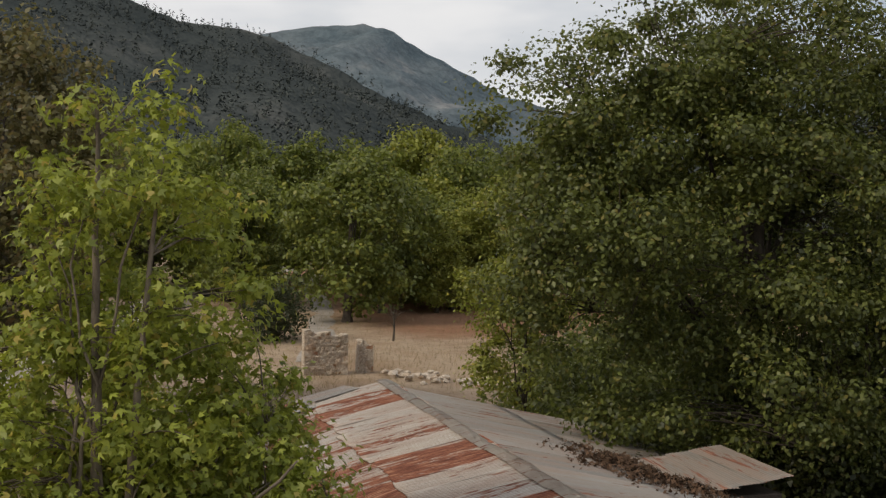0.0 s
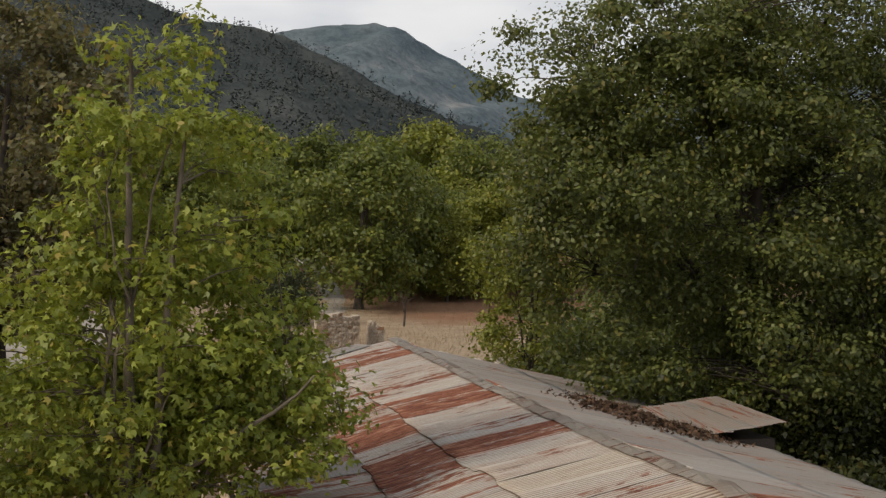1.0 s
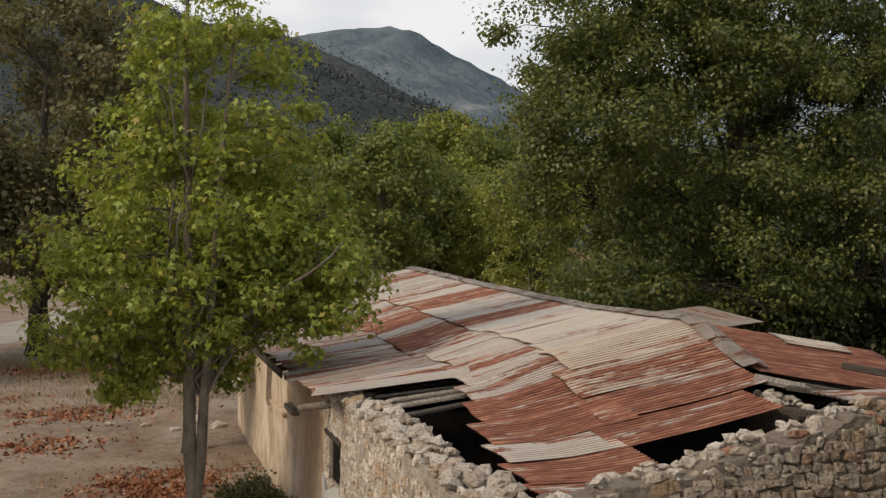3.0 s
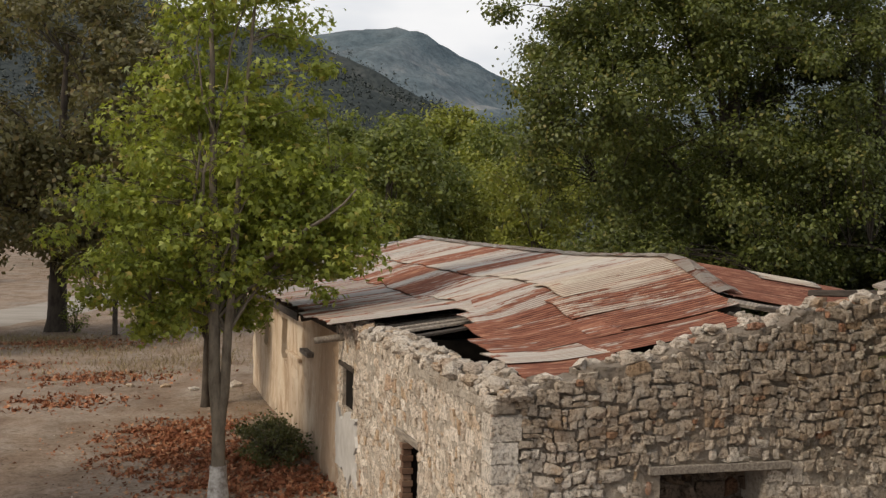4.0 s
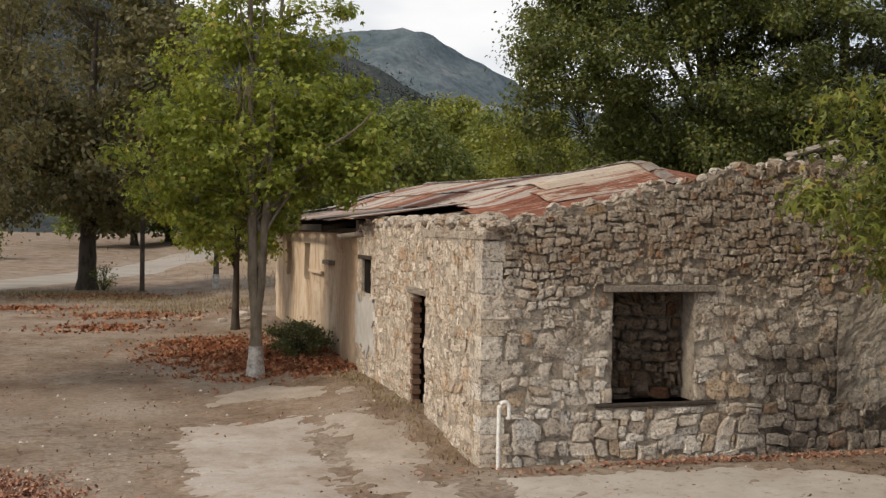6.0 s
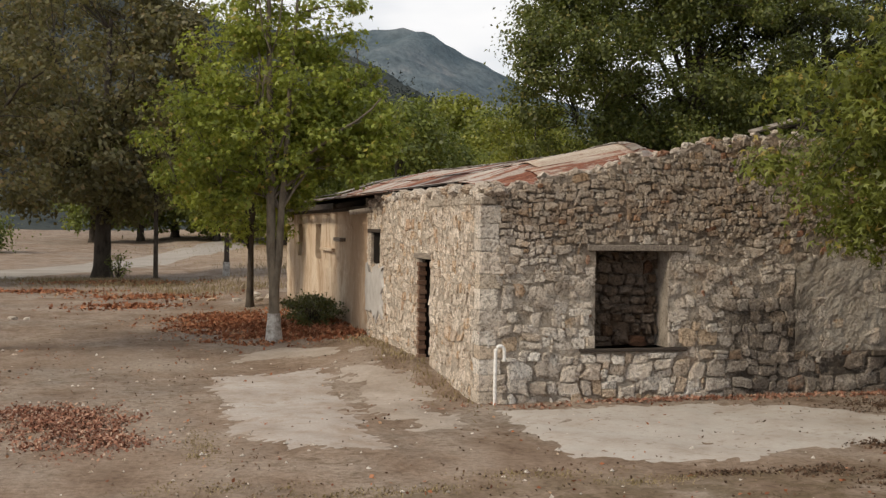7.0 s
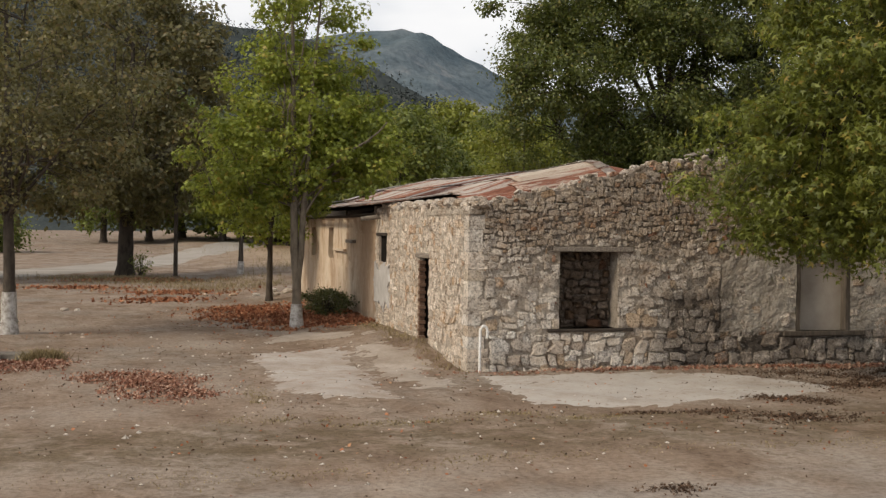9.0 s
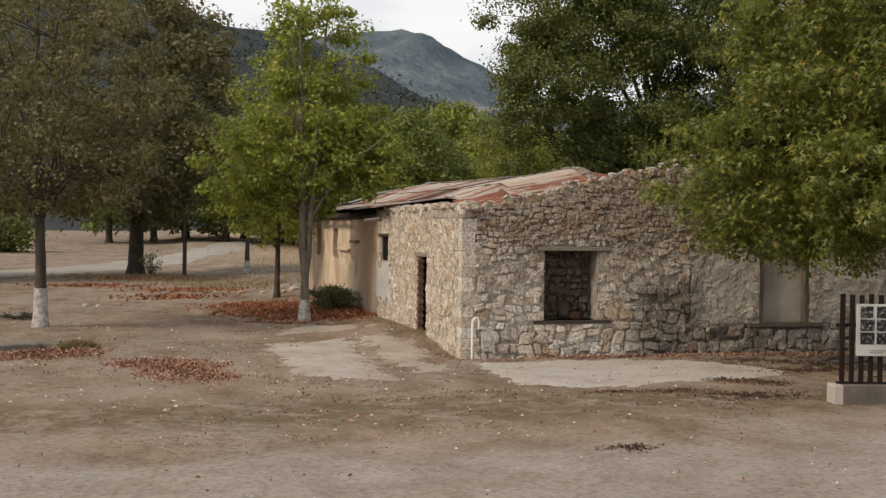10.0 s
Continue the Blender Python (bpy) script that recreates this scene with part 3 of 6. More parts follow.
def leaves(centres, size, shape, droop=0.3, spread=0.35, facing=None):
    """A cloud of leaves at the given centres: vertices and quads. facing: the way each one tends to face."""
    lv, lf = LOBES[shape]
    n = len(centres)
    nrm = rng.normal(0, 1, (n, 3)) * 0.5 + np.array([0, 0, 0.5])
    if facing is not None:
        nrm += facing * 0.95
    nrm /= np.linalg.norm(nrm, axis=1)[:, None]
    ahead = rng.normal(0, 1, (n, 3)) - np.array([0, 0, droop])
    ahead -= (ahead * nrm).sum(1)[:, None] * nrm
    ahead /= np.linalg.norm(ahead, axis=1)[:, None] + 1e-9
    side = np.cross(ahead, nrm)
    s = size * rng.uniform(1 - spread, 1 + spread, n)
    v = centres[:, None, :] + s[:, None, None] * (lv[None, :, 0:1] * side[:, None, :] + lv[None, :, 1:2] * ahead[:, None, :] + lv[None, :, 2:3] * nrm[:, None, :])
    f = lf[None] + (np.arange(n) * len(lv))[:, None, None]
    return v.reshape(-1, 3), f.reshape(-1, lf.shape[1])


def bend(a, b, rise, n=7, jitter=0.06):
    """A gently bent line from a to b."""
    t = np.linspace(0, 1, n)[:, None]
    a, b = np.asarray(a, float), np.asarray(b, float)
    p = a + (b - a) * t + np.array([0, 0, 1.0]) * rise * np.sin(t * np.pi)
    p[1:-1] += rng.normal(0, jitter, (n - 2, 3)) * np.linalg.norm(b - a) * 0.35
    return p


def tree(name, label, base, trunks, blobs, n_clumps, per_clump, leaf_size, leaf, bark, shape="palm", clump=0.55, limewash=0.0, category="tree", limbs=9, gap=0.35, group="", hollow=0.45):
    """A tree with its base at the origin of its own space. trunks: (lean x, lean y, height, radius); blobs: crown ellipsoids (x, y, z, rx, ry, rz)."""
    root = thing(name, label, category, group, Matrix.Translation(base))
    spines = []
    for lx, ly, h, r in trunks:
        t = np.linspace(0, 1, 25)
        p = np.stack([lx * t ** 1.2, ly * t ** 1.2, h * t], 1)
        p[:, :2] += np.cumsum(rng.normal(0, 0.008 * h / 6, (25, 2)), 0) * t[:, None]
        if len(trunks) > 1:
            p[:, 0] += np.sign(lx) * 0.085 * smooth01(t, 0.12, 0.22) - lx * t ** 1.2 * (1 - smooth01(t, 0.1, 0.5))
        p[0, 2] = -0.15
        rad = r * (1 - 0.82 * t ** 0.9)
        rad[0] *= 1.35
        spines.append((p, rad))
        v, f = tube(p, rad, 10, 0.05)
        tr = obj("trunk", mesh_from("trunk", v, f, bark, True), root)
        if limewash:
            q = np.stack([np.interp(np.linspace(0, limewash, 6), p[:, 2], p[:, i]) for i in range(3)], 1)
            q[0, 2] = -0.05
            rr = np.interp(q[:, 2], p[:, 2], rad) * 1.12 + 0.006
            v, f = tube(q, rr, 14, 0.03)
            obj("limewash", mesh_from("limewash", v, f, "limewash", True), tr, "flaking white limewash round the foot of the trunk")
    blobs = np.asarray(blobs, float)
    vol = blobs[:, 3] * blobs[:, 4] * blobs[:, 5]
    pick = rng.choice(len(blobs), n_clumps, p=vol / vol.sum())
    d = rng.normal(0, 1, (n_clumps, 3))
    d /= np.linalg.norm(d, axis=1)[:, None]
    rad = hollow + (1 - hollow) * rng.uniform(0, 1, n_clumps) ** 0.7
    cen = blobs[pick, :3] + d * rad[:, None] * blobs[pick, 3:6]
    keep = wobble(cen[:, 0] + cen[:, 2], cen[:, 1] - cen[:, 2] * 0.7, 0.9, 2.0) > -gap * 2.0 + 0.15 * rng.normal(0, 1, n_clumps) - 0.3
    cen = cen[keep]
    # limbs from the trunks towards the crown, twigs from the limbs to the clumps
    ends, nodes_at = [], []
    order = rng.permutation(len(cen))[:limbs]
    for e in order:
        p, rad0 = spines[rng.integers(len(spines))]
        h = np.clip(cen[e][2] * rng.uniform(0.4, 0.7), 0.32 * (p[-1, 2]), p[-1, 2] * 0.92)
        start = np.array([np.interp(h, p[:, 2], p[:, i]) for i in range(3)])
        rs = np.interp(h, p[:, 2], rad0) * 0.4
        line = bend(start, cen[e], 0.12 * np.linalg.norm(cen[e] - start), 8)
        v, f = tube(line, np.linspace(rs, rs * 0.16 + 0.004, 8), 6, 0.05)
        obj("limb", mesh_from("limb", v, f, bark, True), root)
        nodes_at.append(line[2:])
    for p, _ in spines:
        nodes_at.append(p[9::2])
    nodes_at = np.concatenate(nodes_at)
    bits = []
    for c0 in cen:
        dist = np.linalg.norm(nodes_at - c0, axis=1) + 0.6 * np.maximum(nodes_at[:, 2] - c0[2], 0)
        s0 = nodes_at[np.argmin(dist)]
        bits.append(tube(bend(s0, c0, 0.1 * dist.min(), 5), np.linspace(0.008 + 0.006 * dist.min(), 0.004, 5), 4))
    v, f = join_parts(bits)
    obj("branchwork", mesh_from("branchwork", v, f, bark), root, kind="stuff")
    m = rng.poisson(per_clump * rng.uniform(0.55, 1.4, len(cen)))
    rc = clump * rng.uniform(0.6, 1.35, len(cen))
    way = rng.normal(0, 1, (m.sum(), 3))
    way /= np.linalg.norm(way, axis=1)[:, None]
    out = rng.uniform(0, 1, m.sum()) ** 0.5 * np.where(rng.random(m.sum()) < 0.12, 1.5, 1.0)
    at = np.repeat(cen, m, axis=0) + way * (out * np.repeat(rc, m))[:, None] * np.array([1.0, 1.0, 0.6])
    v, f = leaves(at, leaf_size, shape, facing=way)
    obj("crown", mesh_from("crown", v, f, leaf), root)
    return root


# ---- ground ----
def graded(lo, hi, fine_lo, fine_hi, step, grow=1.16):
    a = list(np.arange(fine_lo, fine_hi + 1e-6, step))
    s, p = step, fine_hi
    while p < hi:
        s *= grow
        p += s
        a.append(p)
    s, p = step, fine_lo
    while p > lo:
        s *= grow
        p -= s
        a.insert(0, p)
    return np.array(a)


gx, gy = graded(-2600, 2600, -14, 12, 0.2), graded(-400, 4200, -18, 26, 0.22)
X, Y = np.meshgrid(gx, gy, indexing="ij")
Z = ground_height(X, Y) + np.where((np.abs(X) < 20) & (np.abs(Y) < 30), rng.normal(0, 0.006, X.shape), 0)
ni, nj = X.shape
i, j = np.meshgrid(np.arange(ni - 1), np.arange(nj - 1), indexing="ij")
F = np.stack([i * nj + j, (i + 1) * nj + j, (i + 1) * nj + j + 1, i * nj + j + 1], -1).reshape(-1, 4)
obj("ground", mesh_from("ground", np.stack([X, Y, Z], -1).reshape(-1, 3), F, "earth", True), None, "dry trodden earth yard with gravel and fallen leaves", "ground", "structure")


def ribbon(name, line, width, material, label, lift=0.025):
    line = np.asarray(line, float)
    t = np.linspace(0, len(line) - 1, len(line) * 12)
    p = np.stack([np.interp(t, np.arange(len(line)), line[:, i]) for i in range(2)], 1)
    for _ in range(12):
        p[1:-1] = (p[:-2] + 2 * p[1:-1] + p[2:]) / 4
    d = np.gradient(p, axis=0)
    d /= np.linalg.norm(d, axis=1)[:, None]
    nrm = np.stack([-d[:, 1], d[:, 0]], 1)
    across = np.linspace(-0.5, 0.5, 9)
    w = width * (1 + 0.12 * wobble(p[:, 0], p[:, 1], 0.3, 3.0))
    q = p[:, None, :] + nrm[:, None, :] * (across[None, :, None] * w[:, None, None])
    z = ground_height(q[..., 0], q[..., 1]) + lift * (1 - (np.abs(across) * 2) ** 4 * 1.6)[None]
    v = np.concatenate([q, z[..., None]], -1).reshape(-1, 3)
    n, k9 = len(p), 9
    a, b = np.meshgrid(np.arange(n - 1), np.arange(k9 - 1), indexing="ij")
    f = np.stack([a * k9 + b, (a + 1) * k9 + b, (a + 1) * k9 + b + 1, a * k9 + b + 1], -1).reshape(-1, 4)
    return obj(name, mesh_from(name, v, f, material, True), None, label, "road", "structure")


ribbon("road", [(-40, 36), (-24, 38), (-14, 42), (-8, 56), (-1, 80), (6, 110), (20, 150), (30, 175), (50, 210)], 6.0, "road", "pale gravel road curving away past the trees", 0.06)


def slab(outline, label, worn=0.014, material="concrete", edge=0.09):
    """A thin worn concrete skin on the ground whose edge frays out under the dirt."""
    o = np.array(outline, float)
    xs, ys = np.arange(o[:, 0].min(), o[:, 0].max() + 0.09, 0.09), np.arange(o[:, 1].min(), o[:, 1].max() + 0.09, 0.09)
    A, B = np.meshgrid(xs, ys, indexing="ij")
    inside, dist = np.zeros(A.shape, bool), np.full(A.shape, 9.0)
    for (x0, y0), (x1, y1) in zip(o, np.roll(o, -1, 0)):
        cross_ = ((y0 > B) != (y1 > B)) & (A < (x1 - x0) * (B - y0) / (y1 - y0 + 1e-12) + x0)
        inside ^= cross_
        t = np.clip(((A - x0) * (x1 - x0) + (B - y0) * (y1 - y0)) / ((x1 - x0) ** 2 + (y1 - y0) ** 2), 0, 1)
        dist = np.minimum(dist, np.hypot(A - x0 - t * (x1 - x0), B - y0 - t * (y1 - y0)))
    d = np.where(inside, dist, -dist)
    z = ground_height(A, B) + np.clip(d * edge, -0.03, 0.03) - 0.012 + worn * wobble(A, B, 1.3, 6.0) + worn * 0.5 * wobble(A, B, 4.1, 2.0) + rng.normal(0, 0.004, A.shape)
    n_, m_ = A.shape
    a, b = np.meshgrid(np.arange(n_ - 1), np.arange(m_ - 1), indexing="ij")
    f = np.stack([a * m_ + b, (a + 1) * m_ + b, (a + 1) * m_ + b + 1, a * m_ + b + 1], -1)
    f = f[(d[:-1, :-1] > -0.25)].reshape(-1, 4)
    return obj("pavement", mesh_from("pavement", np.stack([A, B, z], -1).reshape(-1, 3), f, material, True), None, label, "pavement", "structure")


slab([(-3.95, 4.3), (-4.18, -1.45), (-3.6, -2.9), (-3.0, -3.4), (-1.9, -3.5), (-1.85, -1.0), (-1.5, 4.4)], "dusty pale concrete slab sunk in the dirt yard", 0.009, "concrete_dusty", 0.05)
slab([(-1.62, 4.2), (-1.95, -1.0), (-1.6, -2.2), (-0.7, -1.9), (-0.35, 0.6), (-0.45, 4.0)], "dirty concrete strip by the doorway", 0.016, "dusty", 0.05)
slab([(-3.3, 7.5), (-3.1, 6.1), (-0.9, 5.7), (-0.5, 7.0), (-1.8, 7.9)], "dusty grey concrete patch near the plane tree", 0.024, "dusty", 0.05)
slab([(-0.02, -0.55), (-0.27, -4.3), (0.7, -4.75), (1.9, -4.9), (2.7, -4.5), (3.9, -4.3), (4.8, -4.3), (5.7, -3.9), (6.0, -3.2), (5.4, -2.2), (4.6, -1.2), (3.3, -0.62)], "worn pale concrete apron along the stone wall")
ribbon("field_track", [(11, 64), (14.5, 78), (16.3, 88), (18.2, 97), (21, 115), (23.5, 133), (28, 150)], 2.4, "road", "pale dirt track leading between the valley trees", 0.05)


# ---- mountains ----
def mountain(name, crest, r0, rc, r1, material, label, rough, seed):
    """Polar sheet: the crest's elevation angle by bearing, rising from range r0 to rc and falling to r1."""
    th = np.radians(np.arange(-60, 90.01, 0.5))
    el = np.interp(np.degrees(th), [c[0] for c in crest], [c[1] for c in crest])
    s = np.linspace(0, 1.35, 60)
    T, S = np.meshgrid(th, s, indexing="ij")
    R = r0 + (rc - r0) * S
    peak = 8 + rc * np.tan(np.radians(el))[:, None]
    shape = np.where(S <= 1, S ** 1.25, 1 - (S - 1) * 1.4)
    x, y = R * np.sin(T), R * np.cos(T)
    z = peak * shape
    z = z + rough * wobble(x, y, 0.012, seed) * np.clip(S, 0, 1) * 1.5 * (S < 0.96) + rough * 0.25 * wobble(x, y, 0.07, seed + 1) * np.clip(S * 2, 0, 1)
    z[:, 0] = -3
    a, b = np.meshgrid(np.arange(len(th) - 1), np.arange(len(s) - 1), indexing="ij")
    w = len(s)
    f = np.stack([a * w + b, a * w + b + 1, (a + 1) * w + b + 1, (a + 1) * w + b], -1).reshape(-1, 4)
    ob = obj(name, mesh_from(name, np.stack([x, y, z], -1).reshape(-1, 3), f, material, True), None, label, "mountain", "structure")
    return x, y, z, S


NEAR_CREST = [(-60, 13), (-20, 13), (-5, 12), (0.5, 10.9), (3.9, 9.6), (6.5, 9.4), (8.5, 9.0), (11, 7.9), (14.8, 6.0), (17.6, 4.8), (20, 3.9), (26, 3.4), (34, 4.5), (50, 8), (90, 9)]
FAR_CREST = [(-60, 6), (0, 7), (6, 8.6), (8.5, 9.2), (11, 9.6), (13.2, 9.75), (14.6, 9.3), (16, 8.5), (17.6, 7.7), (20, 6.4), (23, 5.6), (28, 6.6), (34, 8.0), (45, 8.5), (90, 8)]
mountain("far_mountain", FAR_CREST, 900, 2000, 2600, "far_hill_hazed", "far mountain with scrub and bare rock, grey-blue haze in its colour", 16.0, 0.7)
nx, ny, nz, ns = mountain("near_mountain", NEAR_CREST, 190, 720, 950, "near_hill", "dark wooded hillside behind the valley trees", 7.0, 2.2)

# woods on the near hillside
pick = np.flatnonzero(((ns > 0.06) & (ns < 1.02)).ravel())
chosen = rng.choice(pick, 24000)
hx, hy, hz = nx.ravel()[chosen], ny.ravel()[chosen], nz.ravel()[chosen]
hx, hy = hx + rng.normal(0, 3.5, 24000), hy + rng.normal(0, 3.5, 24000)
keep = wobble(hx, hy, 0.02, 5.0) + rng.normal(0, 0.3, 24000) > -0.45
hx, hy, hz = hx[keep], hy[keep], hz[keep]
per = 12
hh = rng.uniform(3.0, 6.5, len(hx))
lev = rng.uniform(0, 1, (len(hx), per))
ang = rng.uniform(0, 6.28, (len(hx), per))
rad = (1.05 - lev) * hh[:, None] * 0.36 * rng.uniform(0.3, 1.1, lev.shape)
at = np.stack([hx[:, None] + rad * np.cos(ang), hy[:, None] + rad * np.sin(ang), hz[:, None] - 1.0 + lev * hh[:, None]], -1).reshape(-1, 3)
face = np.stack([np.cos(ang), np.sin(ang), 0.6 * np.ones_like(ang)], -1).reshape(-1, 3)
v, f = leaves(at, 1.2, "plain", facing=face)
obj("hillside_woods", mesh_from("hillside_woods", v, f, "hill_tree"), None, "dark pine and scrub woods covering the hillside", "woods", "stuff")


# ---- rubble masonry ----
def clip(poly, nx_, ny_, c_):
    """Keeps the part of a polygon where nx*u + ny*v <= c."""
    out = []
    for (a, b), (p, q) in zip(poly, poly[1:] + poly[:1]):
        da, dp = nx_ * a + ny_ * b - c_, nx_ * p + ny_ * q - c_
        if da <= 0:
            out.append((a, b))
        if (da < 0 < dp) or (dp < 0 < da):
            s = da / (da - dp)
            out.append((a + (p - a) * s, b + (q - b) * s))
    return out


def rubble_cells(u0, u1, top, openings, low, high, rnd=None):
    """Outlines of roughly coursed rubble that fills a wall: (outline, middle)."""
    rnd = rnd or random.Random(3)
    ph = [rnd.uniform(0, 6) for _ in range(6)]
    warp_v = lambda u, v: 0.035 * math.sin(u * 1.9 + v * 1.1 + ph[0]) + 0.018 * math.sin(u * 4.7 - v * 2.3 + ph[1]) + 0.012 * math.sin(u * 11 + ph[2])
    warp_u = lambda u, v: 0.04 * math.sin(v * 3.1 + ph[3]) + 0.02 * math.sin(v * 7.3 + u + ph[4])
    vmax = max(top(u0 + (u1 - u0) * q / 40) for q in range(41)) + 0.2
    blocks, v = [], -0.16
    while v < vmax:
        h = (low + (high - low) * min(max(v, 0) / 2.4, 1)) * rnd.uniform(0.72, 1.3)
        v_course = v
        u = u0 - rnd.uniform(0.1, 0.4)
        while u < u1 + 0.3:
            w = h * rnd.choice((0.7, 0.85, 1.0, 1.15, 1.3, 1.5, 1.8)) * rnd.uniform(0.85, 1.15)
            v = v_course + rnd.gauss(0, 0.11) * h
            r = rnd.random()
            if r < 0.12 and h > 0.13:         # two thin stones one on the other
                s = rnd.uniform(0.35, 0.65)
                blocks += [(u, u + w, v, v + h * s), (u, u + w, v + h * s, v + h)]
            elif r < 0.26:                   # a stone and a narrow chip beside it
                s = rnd.uniform(0.68, 0.82)
                blocks += [(u, u + w * s, v, v + h), (u + w * s, u + w, v, v + h * 0.55), (u + w * s, u + w, v + h * 0.55, v + h)]
            else:
                blocks.append((u, u + w, v, v + h))
            u += w
        v = v_course + h
    cells = []
    for a, b, c, d in blocks:
        cu, cv = (a + b) / 2, (c + d) / 2
        j = 0.085 * min(b - a, d - c)
        pts = [(a, c), ((a + b) / 2, c), (b, c), (b, (c + d) / 2), (b, d), ((a + b) / 2, d), (a, d), (a, (c + d) / 2)]
        pts = [(x + rnd.gauss(0, j), y + rnd.gauss(0, j)) for x, y in pts]
        for n in (0, 2, 4, 6):               # knock corners off
            s = rnd.uniform(0.0, 0.17)
            pts[n] = (pts[n][0] * (1 - s) + cu * s, pts[n][1] * (1 - s) + cv * s)
        poly = [(x + warp_u(x, y), y + warp_v(x, y)) for x, y in pts]
        su, sv = cu + warp_u(cu, cv), cv + warp_v(cu, cv)
        if not (u0 - 0.12 < su < u1 + 0.12) or sv > top(min(max(su, u0), u1)) - 0.03 or sv < -0.12:
            continue
        if any(o[0] < su < o[1] and o[2] < sv < o[3] for o in openings):
            continue
        for o0, o1, o2, o3 in openings:
            if len(poly) > 2 and max(p[0] for p in poly) > o0 and min(p[0] for p in poly) < o1 and max(p[1] for p in poly) > o2 and min(p[1] for p in poly) < o3:
                away = max((o0 - su, (1, 0, o0)), (su - o1, (-1, 0, -o1)), (o2 - sv, (0, 1, o2)), (sv - o3, (0, -1, -o3)))
                poly = clip(poly, *away[1])
        for side in ((-1, 0, -u0), (1, 0, u1), (0, -1, 0.05)):
            if len(poly) > 2:
                poly = clip(poly, *side)
        if len(poly) < 4:
            continue
        area = 0.5 * abs(sum(p * t - r * q for (p, q), (r, t) in zip(poly, poly[1:] + poly[:1])))
        if area > 0.0025:
            cells.append((poly, (su, sv)))
    return cells


def stone_shape(poly, proud, gap, rnd):
    """One rough-faced stone over its outline: vertices (u, v, out) round the outline's middle, faces, and the middle."""
    cu, cv = sum(p[0] for p in poly) / len(poly), sum(p[1] for p in poly) / len(poly)
    size = max(0.04, min(max(p[0] for p in poly) - min(p[0] for p in poly), max(p[1] for p in poly) - min(p[1] for p in poly)))
    s0 = max(0.7, 1 - 2 * gap / size)
    n = len(poly)
    tilt_u, tilt_v = rnd.gauss(0, 0.09), rnd.gauss(0, 0.09)
    vs = [((u - cu) * s0, (v - cv) * s0, -0.035) for u, v in poly]
    for u, v in poly:
        k1 = s0 * rnd.uniform(0.9, 0.985)
        a, b = (u - cu) * k1, (v - cv) * k1
        vs.append((a, b, proud * rnd.uniform(0.5, 0.95) + a * tilt_u + b * tilt_v))
    for u, v in poly:
        k1 = s0 * rnd.uniform(0.5, 0.76)
        a, b = (u - cu) * k1, (v - cv) * k1
        vs.append((a, b, proud * rnd.uniform(0.8, 1.25) + a * tilt_u + b * tilt_v))
    fs = [tuple(range(2 * n, 3 * n))]
    for i_ in range(n):
        j_ = (i_ + 1) % n
        fs += [(i_, j_, n + j_, n + i_), (n + i_, n + j_, 2 * n + j_, 2 * n + i_)]
    return vs, fs, (cu, cv)


def lay_stones(cells, wall, place, limit, near, material, proud, gap, keep=None, name="stone", seed=5):
    """Lays the cells as stones on a wall. place(u, v, out) gives the point in the wall's space; the `limit` stones nearest to `near` are objects, the rest is joined."""
    rnd = random.Random(seed)
    cells = [c for c in cells if keep is None or keep(*c[1], rnd)]
    cells.sort(key=lambda c: math.hypot(c[1][0] - near[0], c[1][1] - near[1]))
    rest = {}
    for n, (poly, (su, sv)) in enumerate(cells):
        pr = proud(su, sv, rnd)
        skin = material if isinstance(material, str) else material(su, sv)
        vs, fs, (cu, cv) = stone_shape(poly, pr, gap, rnd)
        if n < limit:
            o = Vector(place(cu, cv, 0))
            me = mesh_from(name, [Vector(place(cu + a, cv + b, d)) - o for a, b, d in vs], fs, skin)
            obj(name, me, wall, at=Matrix.Translation(o))
        else:
            rest_v, rest_f = rest.setdefault(skin, ([], []))
            k0 = len(rest_v)
            rest_v += [place(cu + a, cv + b, d) for a, b, d in vs]
            rest_f += [tuple(k0 + i_ for i_ in f_) for f_ in fs]
    for skin, (rest_v, rest_f) in rest.items():
        obj("chinking", mesh_from("chinking", rest_v, rest_f, skin), wall, kind="stuff")


